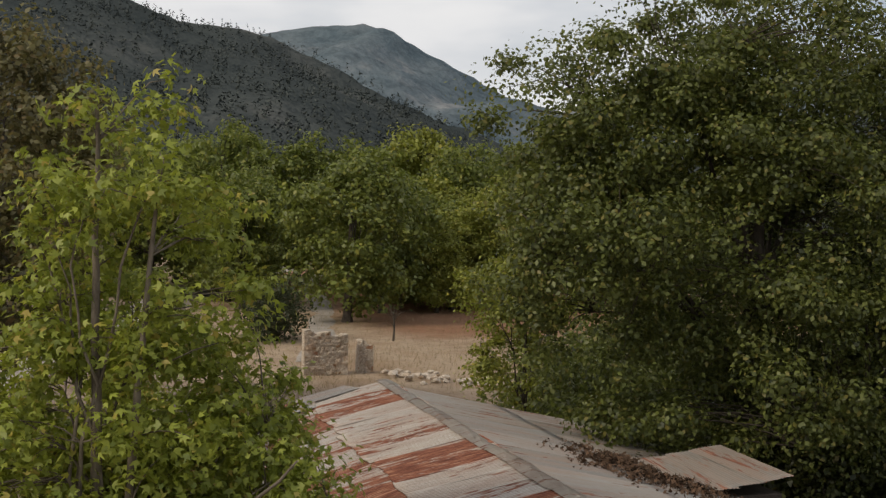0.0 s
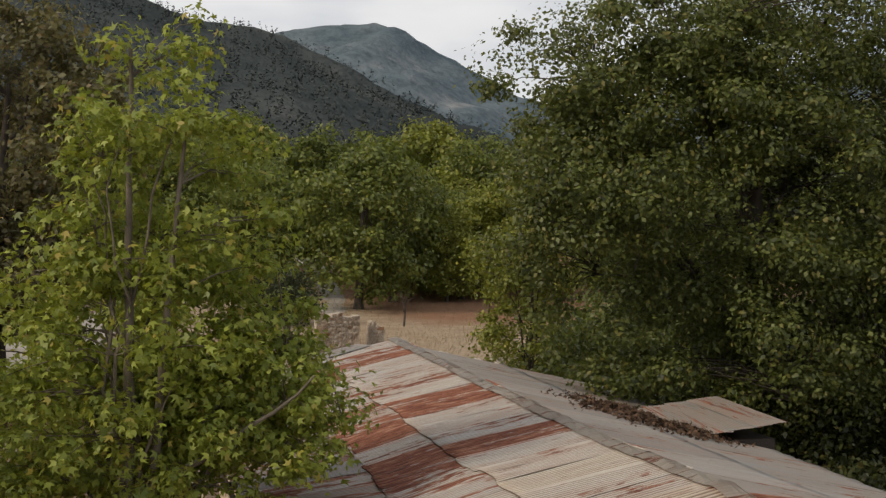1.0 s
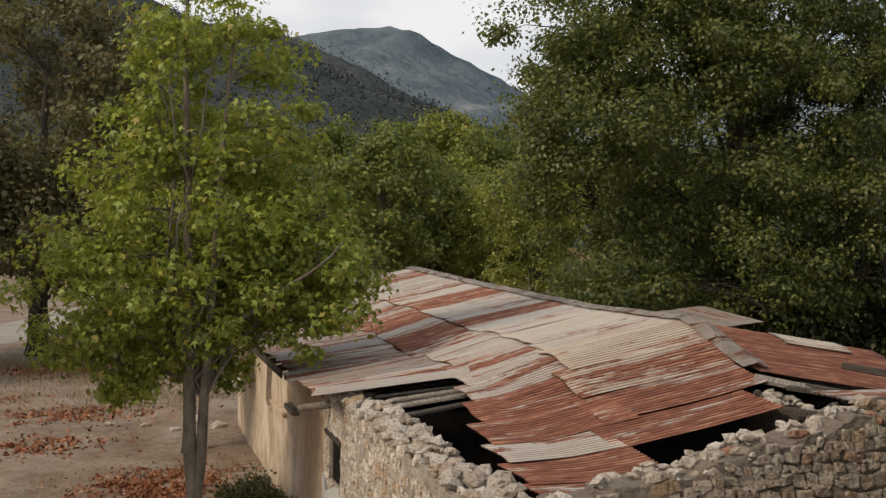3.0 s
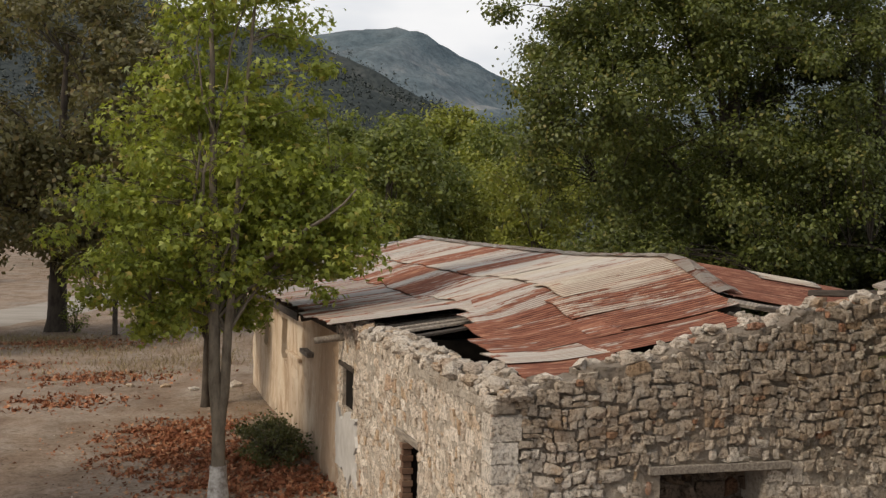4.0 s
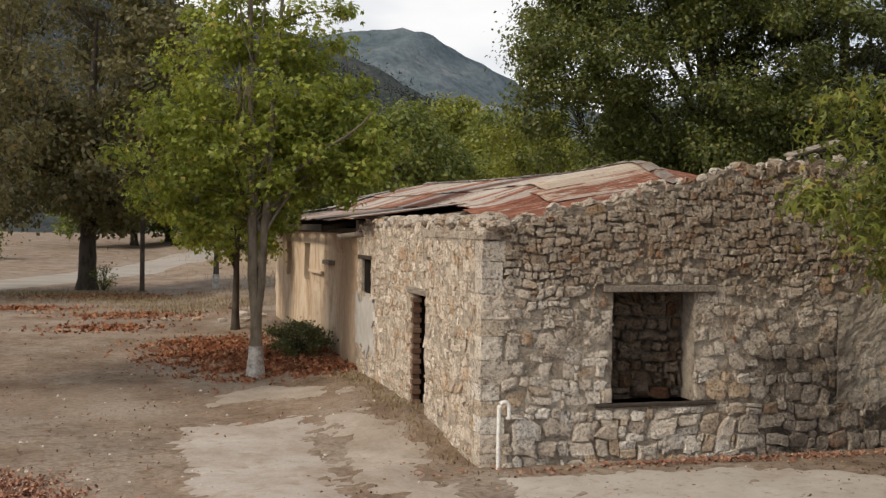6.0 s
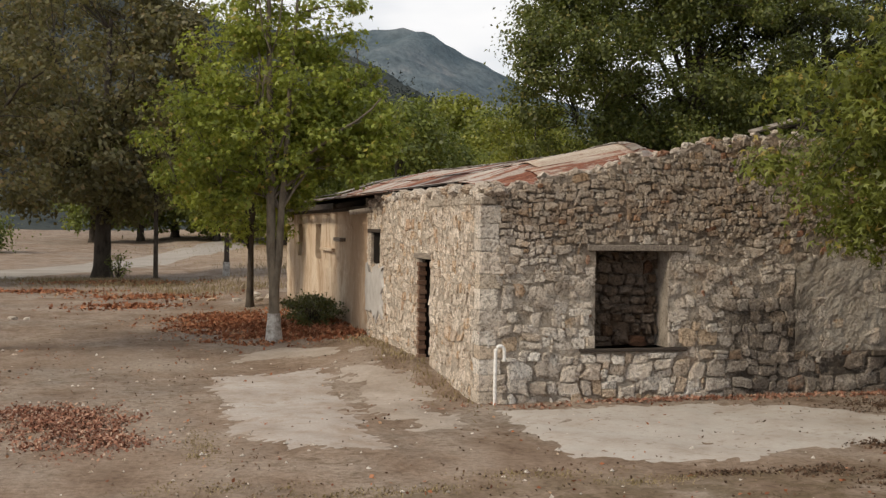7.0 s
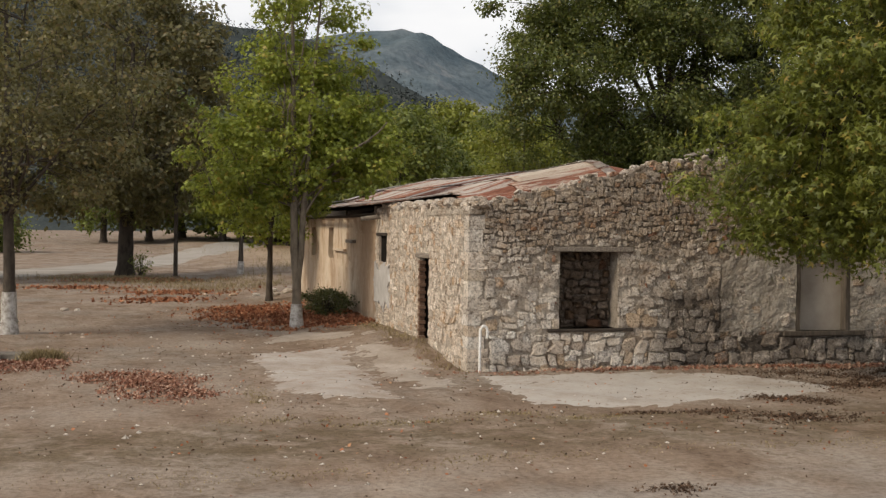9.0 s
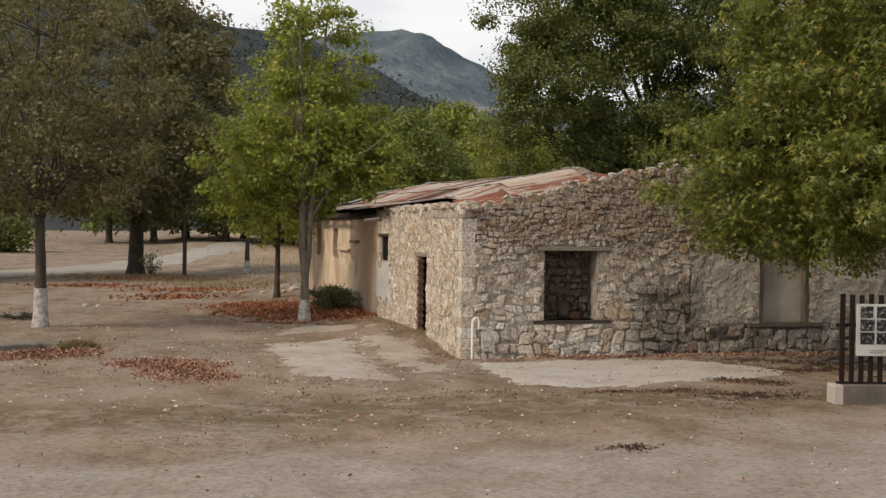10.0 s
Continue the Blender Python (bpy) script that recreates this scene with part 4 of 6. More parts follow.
def cell_wall(name, us, vs, top, openings, place, thick, material, parent, label, rough=0.012, relief=None):
    """A wall body in one mesh, with openings right through it. place(u, v, out): the point on the face; out < 0 goes into the wall."""
    us = sorted(set(round(u, 4) for u in list(us) + [o for a, b, c, d in openings for o in (a, b)]))
    vs = sorted(set(round(v, 4) for v in list(vs) + [o for a, b, c, d in openings for o in (c, d)]))
    full = {}
    for i_ in range(len(us) - 1):
        for j_ in range(len(vs) - 1):
            um, vm = (us[i_] + us[i_ + 1]) / 2, (vs[j_] + vs[j_ + 1]) / 2
            if vs[j_] < min(top(us[i_]), top(us[i_ + 1])) - 0.01 and not any(a < um < b and c < vm < d for a, b, c, d in openings):
                full[i_, j_] = 1
    bm, made = bmesh.new(), {}
    rnd = random.Random(11)

    def vert(i_, j_, back_):
        key = (i_, j_, back_)
        if key not in made:
            v_ = min(vs[j_], top(us[i_]))
            made[key] = bm.verts.new(place(us[i_], v_, -thick if back_ else rnd.gauss(0, rough) + (relief(us[i_], v_) if relief else 0.0)))
        return made[key]

    for i_, j_ in full:
        q = [(i_, j_), (i_ + 1, j_), (i_ + 1, j_ + 1), (i_, j_ + 1)]
        for back_ in (0, 1):
            try:
                bm.faces.new([vert(a, b, back_) for a, b in (q if not back_ else q[::-1])])
            except ValueError:
                pass
        for (da, db), e in (((0, -1), (0, 1)), ((1, 0), (1, 2)), ((0, 1), (2, 3)), ((-1, 0), (3, 0))):
            if (i_ + da, j_ + db) not in full:
                a, b = q[e[0]], q[e[1]]
                bm.faces.new([vert(*b, 0), vert(*a, 0), vert(*a, 1), vert(*b, 1)])
    bmesh.ops.remove_doubles(bm, verts=bm.verts[:], dist=1e-5)
    bmesh.ops.recalc_face_normals(bm, faces=bm.faces[:])
    return part(name, bm, material, parent, label)


def rocks(n, seed):
    """Shared meshes of small angular stones about one metre across."""
    out, rnd = [], random.Random(seed)
    for _ in range(n):
        bm = bmesh.new()
        bmesh.ops.create_icosphere(bm, subdivisions=1, radius=0.5)
        for v in bm.verts:
            v.co = v.co * rnd.uniform(0.66, 1.25)
            v.co.z *= 0.52
            v.co.x = max(-0.42, min(0.42, v.co.x))
        me = bpy.data.meshes.new("loose_stone")
        bm.to_mesh(me)
        bm.free()
        me.materials.append(M["stone"])
        out.append(me)
    return out


ROCKS = rocks(10, 4)

# ---- the stone house ----
house = thing("stone_house", "ruined stone house with a patched rusty corrugated-iron roof", "house")

TOP_U = [0.0, 0.17, 0.56, 1.15, 1.75, 2.36, 2.88, 3.51, 4.14, 4.69, 5.24, 5.7, 8.0, 10.6]
TOP_V = [3.12, 3.16, 3.33, 3.44, 3.55, 3.70, 3.83, 3.97, 4.13, 4.17, 4.25, 4.2, 3.7, 3.2]
gable_top = lambda u: float(np.interp(u, TOP_U, TOP_V)) + 0.06 * math.sin(u * 9.1) * math.sin(u * 3.7 + 1)
west_top = lambda u: 3.22 + 0.05 * math.sin(u * 7.3)
on_south = lambda u, v, out: (u, -out, v)
lumps = lambda u, v, seed: 0.020 * noise.noise(Vector((u * 2.3, v * 2.3, seed))) + 0.016 * noise.noise(Vector((u * 7.0, v * 7.0, seed + 5)))
south_relief = lambda u, v: 0.006 - 0.026 * float(smooth01(v + 0.35 * math.sin(u * 1.7), 2.3, 2.9)) - 0.012 * float(smooth01(0.75 - v, 0.0, 0.3)) + lumps(u, v, 1.0)
west_relief = lambda u, v: 0.005 + lumps(u, v, 9.0)
on_west = lambda u, v, out: (-out, u, v)
WINDOW_A, WINDOW_B = (1.88, 3.12, 0.80, 2.33), (7.15, 8.45, 0.70, 2.40)
DOOR, SLIT = (3.05, 3.95, -0.2, 2.1), (7.35, 8.3, 1.87, 2.55)

south = cell_wall("wall_south", np.arange(0, 10.61, 0.07), np.arange(-0.2, 4.6, 0.07), gable_top, [WINDOW_A, WINDOW_B], lambda u, v, out: (u, 0.008 - out, v), 0.54, "mortar", house, "rubble-stone gable wall with a blocked window", 0.004, south_relief)
west = cell_wall("wall_west", np.arange(0.55, 8.7, 0.07).tolist() + [8.7], np.arange(-0.2, 3.5, 0.07), west_top, [DOOR, SLIT], lambda u, v, out: (0.008 - out, u, v), 0.49, "mortar_sunlit", house, "rubble-stone side wall, sunlit tone in its colour, with a narrow doorway", 0.004, west_relief)
HOLES = [(15.6, 16.5, 1.75, 2.75), (19.3, 20.2, 1.75, 2.75)]
plastered = cell_wall("wall_west_plastered", np.arange(8.7, 22.8, 0.35).tolist() + [22.8], np.arange(-0.2, 3.4, 0.35), lambda u: 3.05, HOLES, lambda u, v, out: (0.05 - out, u, v), 0.45, "plaster", house,
                      "stained ochre plaster on the long side wall", 0.014)
# Unseen back walls, added to close the house so the inside stays dark.
east = cell_wall("wall_east", np.arange(0.55, 22.9, 0.9), np.arange(-0.2, 3.2, 0.6), lambda u: 3.0, [], lambda u, v, out: (10.6 + out, u, v), 0.5, "mortar", house, "")
north = cell_wall("wall_north", np.arange(0.5, 10.2, 0.5), np.arange(-0.2, 4.4, 0.5), lambda u: float(np.interp(u, [0, 5, 10.6], [3.2, 4.25, 3.1])), [], lambda u, v, out: (u, 22.8 + out, v), 0.5, "mortar", house, "")
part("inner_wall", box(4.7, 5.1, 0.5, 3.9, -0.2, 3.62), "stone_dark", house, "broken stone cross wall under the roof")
# Wall added and coloured black so that the roof hole looks dark.
part("partition_wall", box(0.5, 10.1, 6.75, 7.1, -0.2, 3.1), "soot", house, "inner wall added in black so the roof hole looks dark")

coat = lambda u, v: u > 5.35 and 0.72 + 0.2 * math.sin(u * 2.3) < v < 2.45 + 0.25 * math.sin(u * 3.1)


def south_keep(u, v, r):
    if u < 0.3:
        return False
    if coat(u, v):
        return r.random() < 0.25
    smear = 0.5 + 0.5 * math.sin(u * 2.1 + v * 1.3) * math.sin(u * 0.9 - v * 2.9 + 2)
    return r.random() > (0.16 if 1.2 < v < 2.6 else 0.02) * smear * 1.6


def south_proud(u, v, r):
    if coat(u, v):
        return r.uniform(0.022, 0.058)
    return r.uniform(0.010, 0.05) if v < 0.8 else r.uniform(0.0, 0.042)


# blocked window: dry stones set back in the opening, the recess's shade in their colour
part("window_blocking", box(1.9, 3.1, 0.43, 0.54, 0.78, 2.35), "stone_dark", south, "dry-stone blocking in the window opening, recess shade in its colour")
part("lintel", box(1.74, 3.44, -0.05, 0.5, 2.335, 2.425, 0.008), "wood", south, "grey weathered timber lintel")
part("sill", box(1.62, 3.46, -0.05, 0.4, 0.745, 0.80, 0.012), "wood_dark", south, "dark crumbling timber sill")
part("window_panel", box(7.16, 8.44, 0.16, 0.30, 0.70, 2.40), "panel", south, "smooth plaster panel closing the second window")
for x0 in (7.15, 8.33):
    part("window_post", box(x0 + 0.01, x0 + 0.11, -0.03, 0.16, 0.70, 2.40, 0.01), "wood_old", south, "grey wooden window post")
part("sill", box(6.86, 8.8, -0.08, 0.2, 0.60, 0.70, 0.012), "wood_old", south, "dark weathered sill")
cell_wall("render_coat", np.arange(5.42, 10.5, 0.045), np.arange(0.74, 2.9, 0.045), lambda u: 2.45 + 0.25 * math.sin(u * 3.1) + 0.1 * math.sin(u * 17), [WINDOW_B], lambda u, v, out: (u, -0.03 - out, v), 0.028, "render", south, "rough grey render coat peeling off the stone", 0.003, lambda u, v: lumps(u, v, 4.0) * 1.3 + 0.012 * noise.noise(Vector((u * 16.0, v * 16.0, 2.0))))
part("corner_beam", box(-0.014, 0.24, -0.04, 3.4, 3.035, 3.15, 0.012), "mortar_sunlit", west, "lime-smeared timber beam along the wall head")
part("door_lintel", box(-0.03, 0.4, 2.95, 4.2, 2.1, 2.2, 0.01), "wood", west, "cracked timber door lintel")
part("slit_lintel", box(-0.045, 0.3, 7.2, 8.5, 2.55, 2.63, 0.01), "wood_dark", west)
# Black sheet in the slit, put in for its unlit inside.
part("slit_shutter", box(0.06, 0.10, 7.35, 8.3, 1.87, 2.55), "soot", west, "black sheet put in for the dark inside of the slit window")
# Black panel behind the brick jamb, for the shade in the doorway.
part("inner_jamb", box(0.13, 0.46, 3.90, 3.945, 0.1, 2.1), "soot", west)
# Dark sheet across the doorway, for the shade inside.
part("door_leaf", box(0.44, 0.47, 3.05, 3.9, 0.1, 2.1), "wood_dark", west, "dark sheet put in for the shade inside the doorway")
part("jamb_mortar", box(0.012, 0.11, 3.872, 3.98, 0.1, 2.08), "mortar", west)
for q in range(22):      # brick jamb of the doorway
    jog = 0.02 * (q % 2)
    part("brick", box(0.0 - jog, 0.12 + jog, 3.86 - jog, 3.97, 0.17 + q * 0.085, 0.248 + q * 0.085, 0.006), "brick", west)
# Dark sheets in the window holes, put in for the shade inside.
for y0, y1, z0, z1 in HOLES:
    part("window_shutter", box(0.2, 0.24, y0, y1, z0, z1), "wood_dark", plastered, "dark sheet put in for the shade in the window hole")
part("shelf_stub", box(-0.10, 0.3, 11.7, 12.7, 2.3, 2.4, 0.01), "wood", plastered, "weathered timber stub set in the plaster")
part("shelf_stub", box(-0.05, 0.3, 13.2, 15.2, 2.02, 2.1, 0.01), "plaster", plastered)


# patch of whitewash on the side wall
def patch(parent, u0, u1, v0, v1, place, material, label, out=0.05, ragged=0.09):
    rnd = random.Random(int(u0 * 10))
    pts = []
    for (a, b), (p, q) in zip([(u0, v0), (u1, v0), (u1, v1), (u0, v1)], [(u1, v0), (u1, v1), (u0, v1), (u0, v0)]):
        for s in range(9):
            pts.append((a + (p - a) * s / 9 + rnd.gauss(0, ragged), b + (q - b) * s / 9 + rnd.gauss(0, ragged)))
    bm = bmesh.new()
    rim = [bm.verts.new(place(u, v, 0.0)) for u, v in pts]
    cap_ = [bm.verts.new(place(u * 0.96 + (u0 + u1) / 2 * 0.04, v * 0.96 + (v0 + v1) / 2 * 0.04, out)) for u, v in pts]
    mid = bm.verts.new(place((u0 + u1) / 2, (v0 + v1) / 2, out * 1.15))
    n = len(pts)
    for i_ in range(n):
        j_ = (i_ + 1) % n
        bm.faces.new((rim[i_], rim[j_], cap_[j_], cap_[i_]))
        bm.faces.new((cap_[i_], cap_[j_], mid))
    bmesh.ops.recalc_face_normals(bm, faces=bm.faces[:])
    return part("plaster_patch", bm, material, parent, label)


patch(west, 6.95, 8.7, 0.75, 1.82, on_west, "pale", "patch of pale grey plaster under the slit window")

# ---- roof ----
RIDGE_X = 4.95
ridge_west = lambda y: np.interp(y, [1.5, 3.2, 4.0, 4.5, 5.6, 5.95, 9.5, 16.0, 22.0], [3.6, 3.85, 3.98, 4.08, 4.40, 4.46, 4.38, 4.45, 4.58])      # sags towards the broken corner
rise = lambda x: np.interp(x, [-0.6, 0.0, 1.7, 2.81, RIDGE_X, 5.6], [0.14, 0.2, 0.385, 0.65, 1.0, 1.1])
sag = lambda x, y: 0.5 * smooth01(5.2 - np.asarray(y), 0.0, 1.8) * np.clip(np.asarray(x) / RIDGE_X * (1 - np.asarray(x) / RIDGE_X), 0, 1)
roof_w = lambda x, y: 3.15 + (ridge_west(y) - 3.15) * rise(x) - sag(x, y)
roof_e = lambda x, y: ridge_west(y) - 0.03 - np.where(np.asarray(y) < 6.1, 0.16, 0.21) * (np.asarray(x) - RIDGE_X)
PITCH = 0.08
rr = random.Random(21)
roof = part("roof", box(4.87, 5.03, 6.9, 22.75, 4.2, 4.36), "wood_dark", house, "low gabled roof of patched corrugated iron sheets")


def sheet(x0, y0, length, width, turn, material, parent, surface, layer, lift=0.0, wave=0.012):
    """A corrugated sheet lying on a roof surface: from (x0, y0) along the turned x axis, waves across it."""
    r = np.random.default_rng(rr.randrange(10 ** 6))
    n, m = 11, int(width / PITCH * 6) + 1
    A, B = np.meshgrid(np.linspace(0, length, n), np.linspace(0, width, m), indexing="ij")
    A = A + 0.02 * np.sin(B * 7 + r.uniform(0, 6)) * (np.arange(n) == 0)[:, None]
    c, s = math.cos(radians(turn)), math.sin(radians(turn))
    X_, Y_ = x0 + A * c - B * s, y0 + A * s + B * c
    z0 = float(surface(x0, y0))
    z = surface(X_, Y_) - z0 + layer + wave * np.sin(B / PITCH * 2 * np.pi)
    z = z + 0.010 * np.sin(A / length * r.uniform(2, 5) + r.uniform(0, 6)) * np.sin(B / width * 3 + r.uniform(0, 6)) + lift * (1 - A / length)
    z = z + r.uniform(0, 0.02) * np.exp(-(A / 0.3) ** 2) * np.abs(np.sin(B / width * np.pi * r.integers(1, 3)))
    v = np.stack([A, B, z], -1).reshape(-1, 3)
    i_, j_ = np.meshgrid(np.arange(n - 1), np.arange(m - 1), indexing="ij")
    f = np.stack([i_ * m + j_, (i_ + 1) * m + j_, (i_ + 1) * m + j_ + 1, i_ * m + j_ + 1], -1).reshape(-1, 4)
    k0 = len(v)
    e, g = np.arange(m), np.arange(n) * m
    rim = [np.stack([q[:-1], q[1:], q[1:] + k0, q[:-1] + k0], 1) for q in (e, (n - 1) * m + e, g, g + m - 1)]
    v = np.concatenate([v, v - np.array([0, 0, 0.003])])
    return obj("sheet", mesh_from("sheet", v, np.concatenate([f, f[:, ::-1] + k0] + rim), material, True), parent, at=pose(x0, y0, z0, 0, 0, turn))


def west_row(x0, x1, y0, y1, choose, layer):
    y, n = y0, 0
    while y < y1 - 0.25:
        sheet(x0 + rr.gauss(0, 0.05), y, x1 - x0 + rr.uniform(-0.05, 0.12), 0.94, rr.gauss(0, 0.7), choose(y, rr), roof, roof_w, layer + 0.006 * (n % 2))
        y += 0.86
        n += 1


pick_any = lambda y, r: r.choice(("sheet_pale", "sheet_mixed", "sheet_pale", "sheet_rusty", "sheet_mixed"))
mid_cut = lambda y: np.interp(y, [2.4, 2.9, 5.5, 7.0, 7.6], [0.9, 0.98, 1.46, 1.66, 1.66])
west_row(-0.45, 1.95, 7.2, 22.4, lambda y, r: r.choice(("sheet_low", "sheet_low", "sheet_grey", "sheet_mixed")), 0.0)
sheet(-0.5, 6.95, 2.3, 0.72, -13, "sheet_edge", roof, roof_w, 0.03)
# sagging sheets at the broken corner
sheet(2.3, 2.5, 2.25, 1.12, 5.5, "sheet_rusty", roof, roof_w, 0.0)
sheet(0.95, 2.42, 1.45, 0.85, 4, "sheet_pale", roof, roof_w, 0.0)
sheet(0.88, 1.55, 1.6, 0.95, 3, "sheet_rusty", roof, roof_w, -0.02)
sheet(0.85, 0.7, 1.7, 0.95, 2, "sheet_rusty", roof, roof_w, -0.035)
for y0, kind in ((3.2, "sheet_rusty"), (4.05, "sheet_rusty"), (4.9, "sheet_mixed"), (5.75, "sheet_pale"), (6.6, "sheet_mixed")):
    sheet(float(mid_cut(y0)), y0, 2.95 - float(mid_cut(y0)), 0.94, 3.5 if y0 < 5 else 1.5, kind, roof, roof_w, 0.018)
west_row(1.66, 3.05, 7.45, 22.4, lambda y, r: "sheet_rusty" if 10.3 < y < 11.6 else ("sheet_pale" if y < 9.0 else pick_any(y, r)), 0.024)
sheet(2.5, 3.38, 2.32, 1.04, 4, "sheet_rusty", roof, roof_w, 0.03)
sheet(2.55, 4.22, 2.42, 1.0, 3, "sheet_patchy", roof, roof_w, 0.046)
sheet(2.74, 5.08, 2.25, 1.16, 2, "sheet_cream", roof, roof_w, 0.056)
west_row(2.9, 5.0, 6.1, 22.4, lambda y, r: r.choice(("sheet_pale", "sheet_cream")) if y < 8.2 else r.choice(("sheet_pale", "sheet_pale", "sheet_pale", "sheet_mixed", "sheet_rusty")), 0.05)
for y0, width, kind in ((3.86, 0.66, "sheet_maroon"), (4.4, 0.8, "sheet_maroon"), (5.1, 0.84, "sheet_maroon")):      # the raised maroon flap across the ridge
    sheet(8.1, y0 + width, 3.2, width, 180.8, kind, roof, roof_e, 0.05)
sheet(7.4, 5.9, 1.15, 0.5, 181, "sheet_cream", roof, roof_e, 0.075)
for q in range(19):       # the other side of the ridge
    y0 = 6.15 + q * 0.86
    for x0, length, layer in ((7.95, 3.02, 0.022), (11.0, 3.2, 0.0)):
        kind = rr.choice(("sheet_east", "sheet_east", "sheet_shed", "sheet_grey"))
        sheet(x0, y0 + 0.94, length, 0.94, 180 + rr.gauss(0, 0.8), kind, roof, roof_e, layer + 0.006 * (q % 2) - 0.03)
for x0, y0, turn in ((0.3, 21.9, 12), (1.5, 21.6, -9), (2.8, 21.9, 15)):       # loose patches by the far gable
    sheet(x0, y0, 1.5, 0.84, turn, "sheet_grey", roof, roof_w, 0.085, 0.03)

# ridge caps: bent strips
for q in range(18):
    y0 = 4.0 + q * 1.03
    L, bm = 1.12, bmesh.new()
    prof = [(-0.2, -0.035), (-0.08, 0.0), (0, 0.012), (0.08, 0.0), (0.2, -0.045)]
    a = []
    for s in range(5):
        yy = y0 + L * s / 4
        top_ = float(ridge_west(yy)) + 0.085 + 0.004 * (q % 2)
        a.append([bm.verts.new((px_ + rr.gauss(0, 0.008), yy - y0, pz_ + top_ - 4.0 + rr.gauss(0, 0.008))) for px_, pz_ in prof])
    for s in range(4):
        for w in range(4):
            bm.faces.new((a[s][w], a[s][w + 1], a[s + 1][w + 1], a[s + 1][w]))
    bmesh.ops.solidify(bm, geom=bm.faces[:], thickness=0.004)
    cap_ = part("ridge_cap", bm, "ridge_iron", roof)
    cap_.matrix_basis = pose(RIDGE_X + rr.gauss(0, 0.02), y0, 4.0, 0, 0, rr.gauss(0, 1.0))

# bare timbers in the hole beside the wall head
for x0, y0, l, w, turn, dark in ((0.45, 7.0, 1.7, 0.05, -14, 0), (0.55, 6.5, 1.5, 0.09, -8, 0), (0.5, 6.0, 1.5, 0.14, -4, 0), (0.5, 5.4, 1.5, 0.08, 4, 1), (0.45, 7.6, 1.8, 0.06, -20, 1)):
    board_ = part("roof_board", box(0, l, -w, w, -0.02, 0.02, 0.006), "wood_dark" if dark else "wood", roof, "loose weathered roof board")
    board_.matrix_basis = pose(x0, y0, float(roof_w(x0, y0)) - 0.15, rr.gauss(0, 4), -8, turn)
for q in range(11):
    y0 = 10.8 + q * 1.1
    raft = part("rafter", box(0, 5.2, -0.045, 0.045, -0.06, 0.06, 0.008), "wood_dark", roof)
    raft.matrix_basis = pose(-0.36, y0, float(roof_w(-0.36, y0)) - 0.2, 0, -math.degrees(math.atan(0.19)), 0)
part("wall_plate", box(-0.02, 0.2, 8.9, 22.7, 3.05, 3.16, 0.01), "wood_dark", roof)
part("eaves_board", box(-0.40, -0.37, 11.0, 22.7, 3.1, 3.24), "wood_dark", roof)
v, f = tube([(-0.5, 8.3, 2.98), (0.0, 8.2, 3.05), (0.7, 8.0, 3.16), (1.5, 7.8, 3.3)], [0.06, 0.062, 0.058, 0.05], 9, 0.06)
obj("beam_end", mesh_from("beam_end", v, f, "wood", True), west, "grey pole poking out over the wall head")
part("eaves_post", box(-0.02, 0.12, 8.72, 8.86, 3.05, 3.33, 0.008), "wood", roof, "short grey post under the eaves")
for x0, y0, z0, l, tip, turn in ((5.4, 0.6, 4.2, 3.4, -3, -14), (6.3, 0.55, 4.1, 3.4, -1, -30), (7.6, 0.5, 3.7, 3.4, 3, 12)):
    beam = part("fallen_beam", box(-0.04, 0.04, 0, l, -0.045, 0.045, 0.01), "wood_dark", roof, "fallen dark beam over the open corner")
    beam.matrix_basis = pose(x0, y0, z0, tip, 8, turn)
for x0, y0, turn, kind in ((7.5, 1.5, 172, "sheet_rusty"), (8.6, 2.6, 186, "sheet_maroon"), (6.6, 2.9, 192, "sheet_mixed")):
    sheet(x0, y0, 1.9, 0.94, turn, kind, roof, lambda x, y: 3.78 + 0.05 * np.asarray(y) - 0.06 * (np.asarray(x) - 5.0), 0.0)

for x0, y0, z0, l, w, tip, turn, dark in ((4.75, 3.75, 3.92, 1.3, 0.11, 9, -34, 0), (4.9, 3.2, 3.86, 1.9, 0.07, 3, -52, 1), (5.3, 3.6, 3.84, 2.2, 0.06, 2, -70, 1), (5.0, 2.2, 3.84, 1.7, 0.09, -2, -18, 1), (5.6, 1.2, 3.9, 1.9, 0.06, -4, 35, 0),
                                           (4.5, 2.6, 3.7, 1.8, 0.05, -2, -80, 1), (6.4, 3.7, 3.7, 2.0, 0.06, 1, -64, 0), (6.2, 2.4, 3.78, 1.6, 0.1, 3, 12, 1)):
    board_ = part("roof_board", box(0, l, -w, w, -0.025, 0.025, 0.006), "wood_dark" if dark else "wood", roof, "broken board of the fallen roof")
    board_.matrix_basis = pose(x0, y0, z0, rr.gauss(0, 5), tip, turn)
plank = part("fallen_board", box(0, 0.95, -0.09, 0.09, -0.018, 0.018, 0.006), "wood", roof, "grey board propped on the wall head")
plank.matrix_basis = pose(4.72, 0.28, 4.3, 12, -15, 4)
for x0, y0, z0, l, tip, turn in ((5.15, 0.35, 4.36, 1.5, -10, 8), (5.3, 0.7, 4.42, 1.8, -6, -6), (5.55, 0.3, 4.4, 1.4, 4, -10)):
    board_ = part("charred_board", box(0, l, -0.13, 0.13, -0.02, 0.02, 0.006), "wood_dark", roof, "dark board of the fallen roof")
    board_.matrix_basis = pose(x0, y0, z0, rr.gauss(0, 6), tip, turn)

# tumbled stones along the wall heads
rt = random.Random(8)
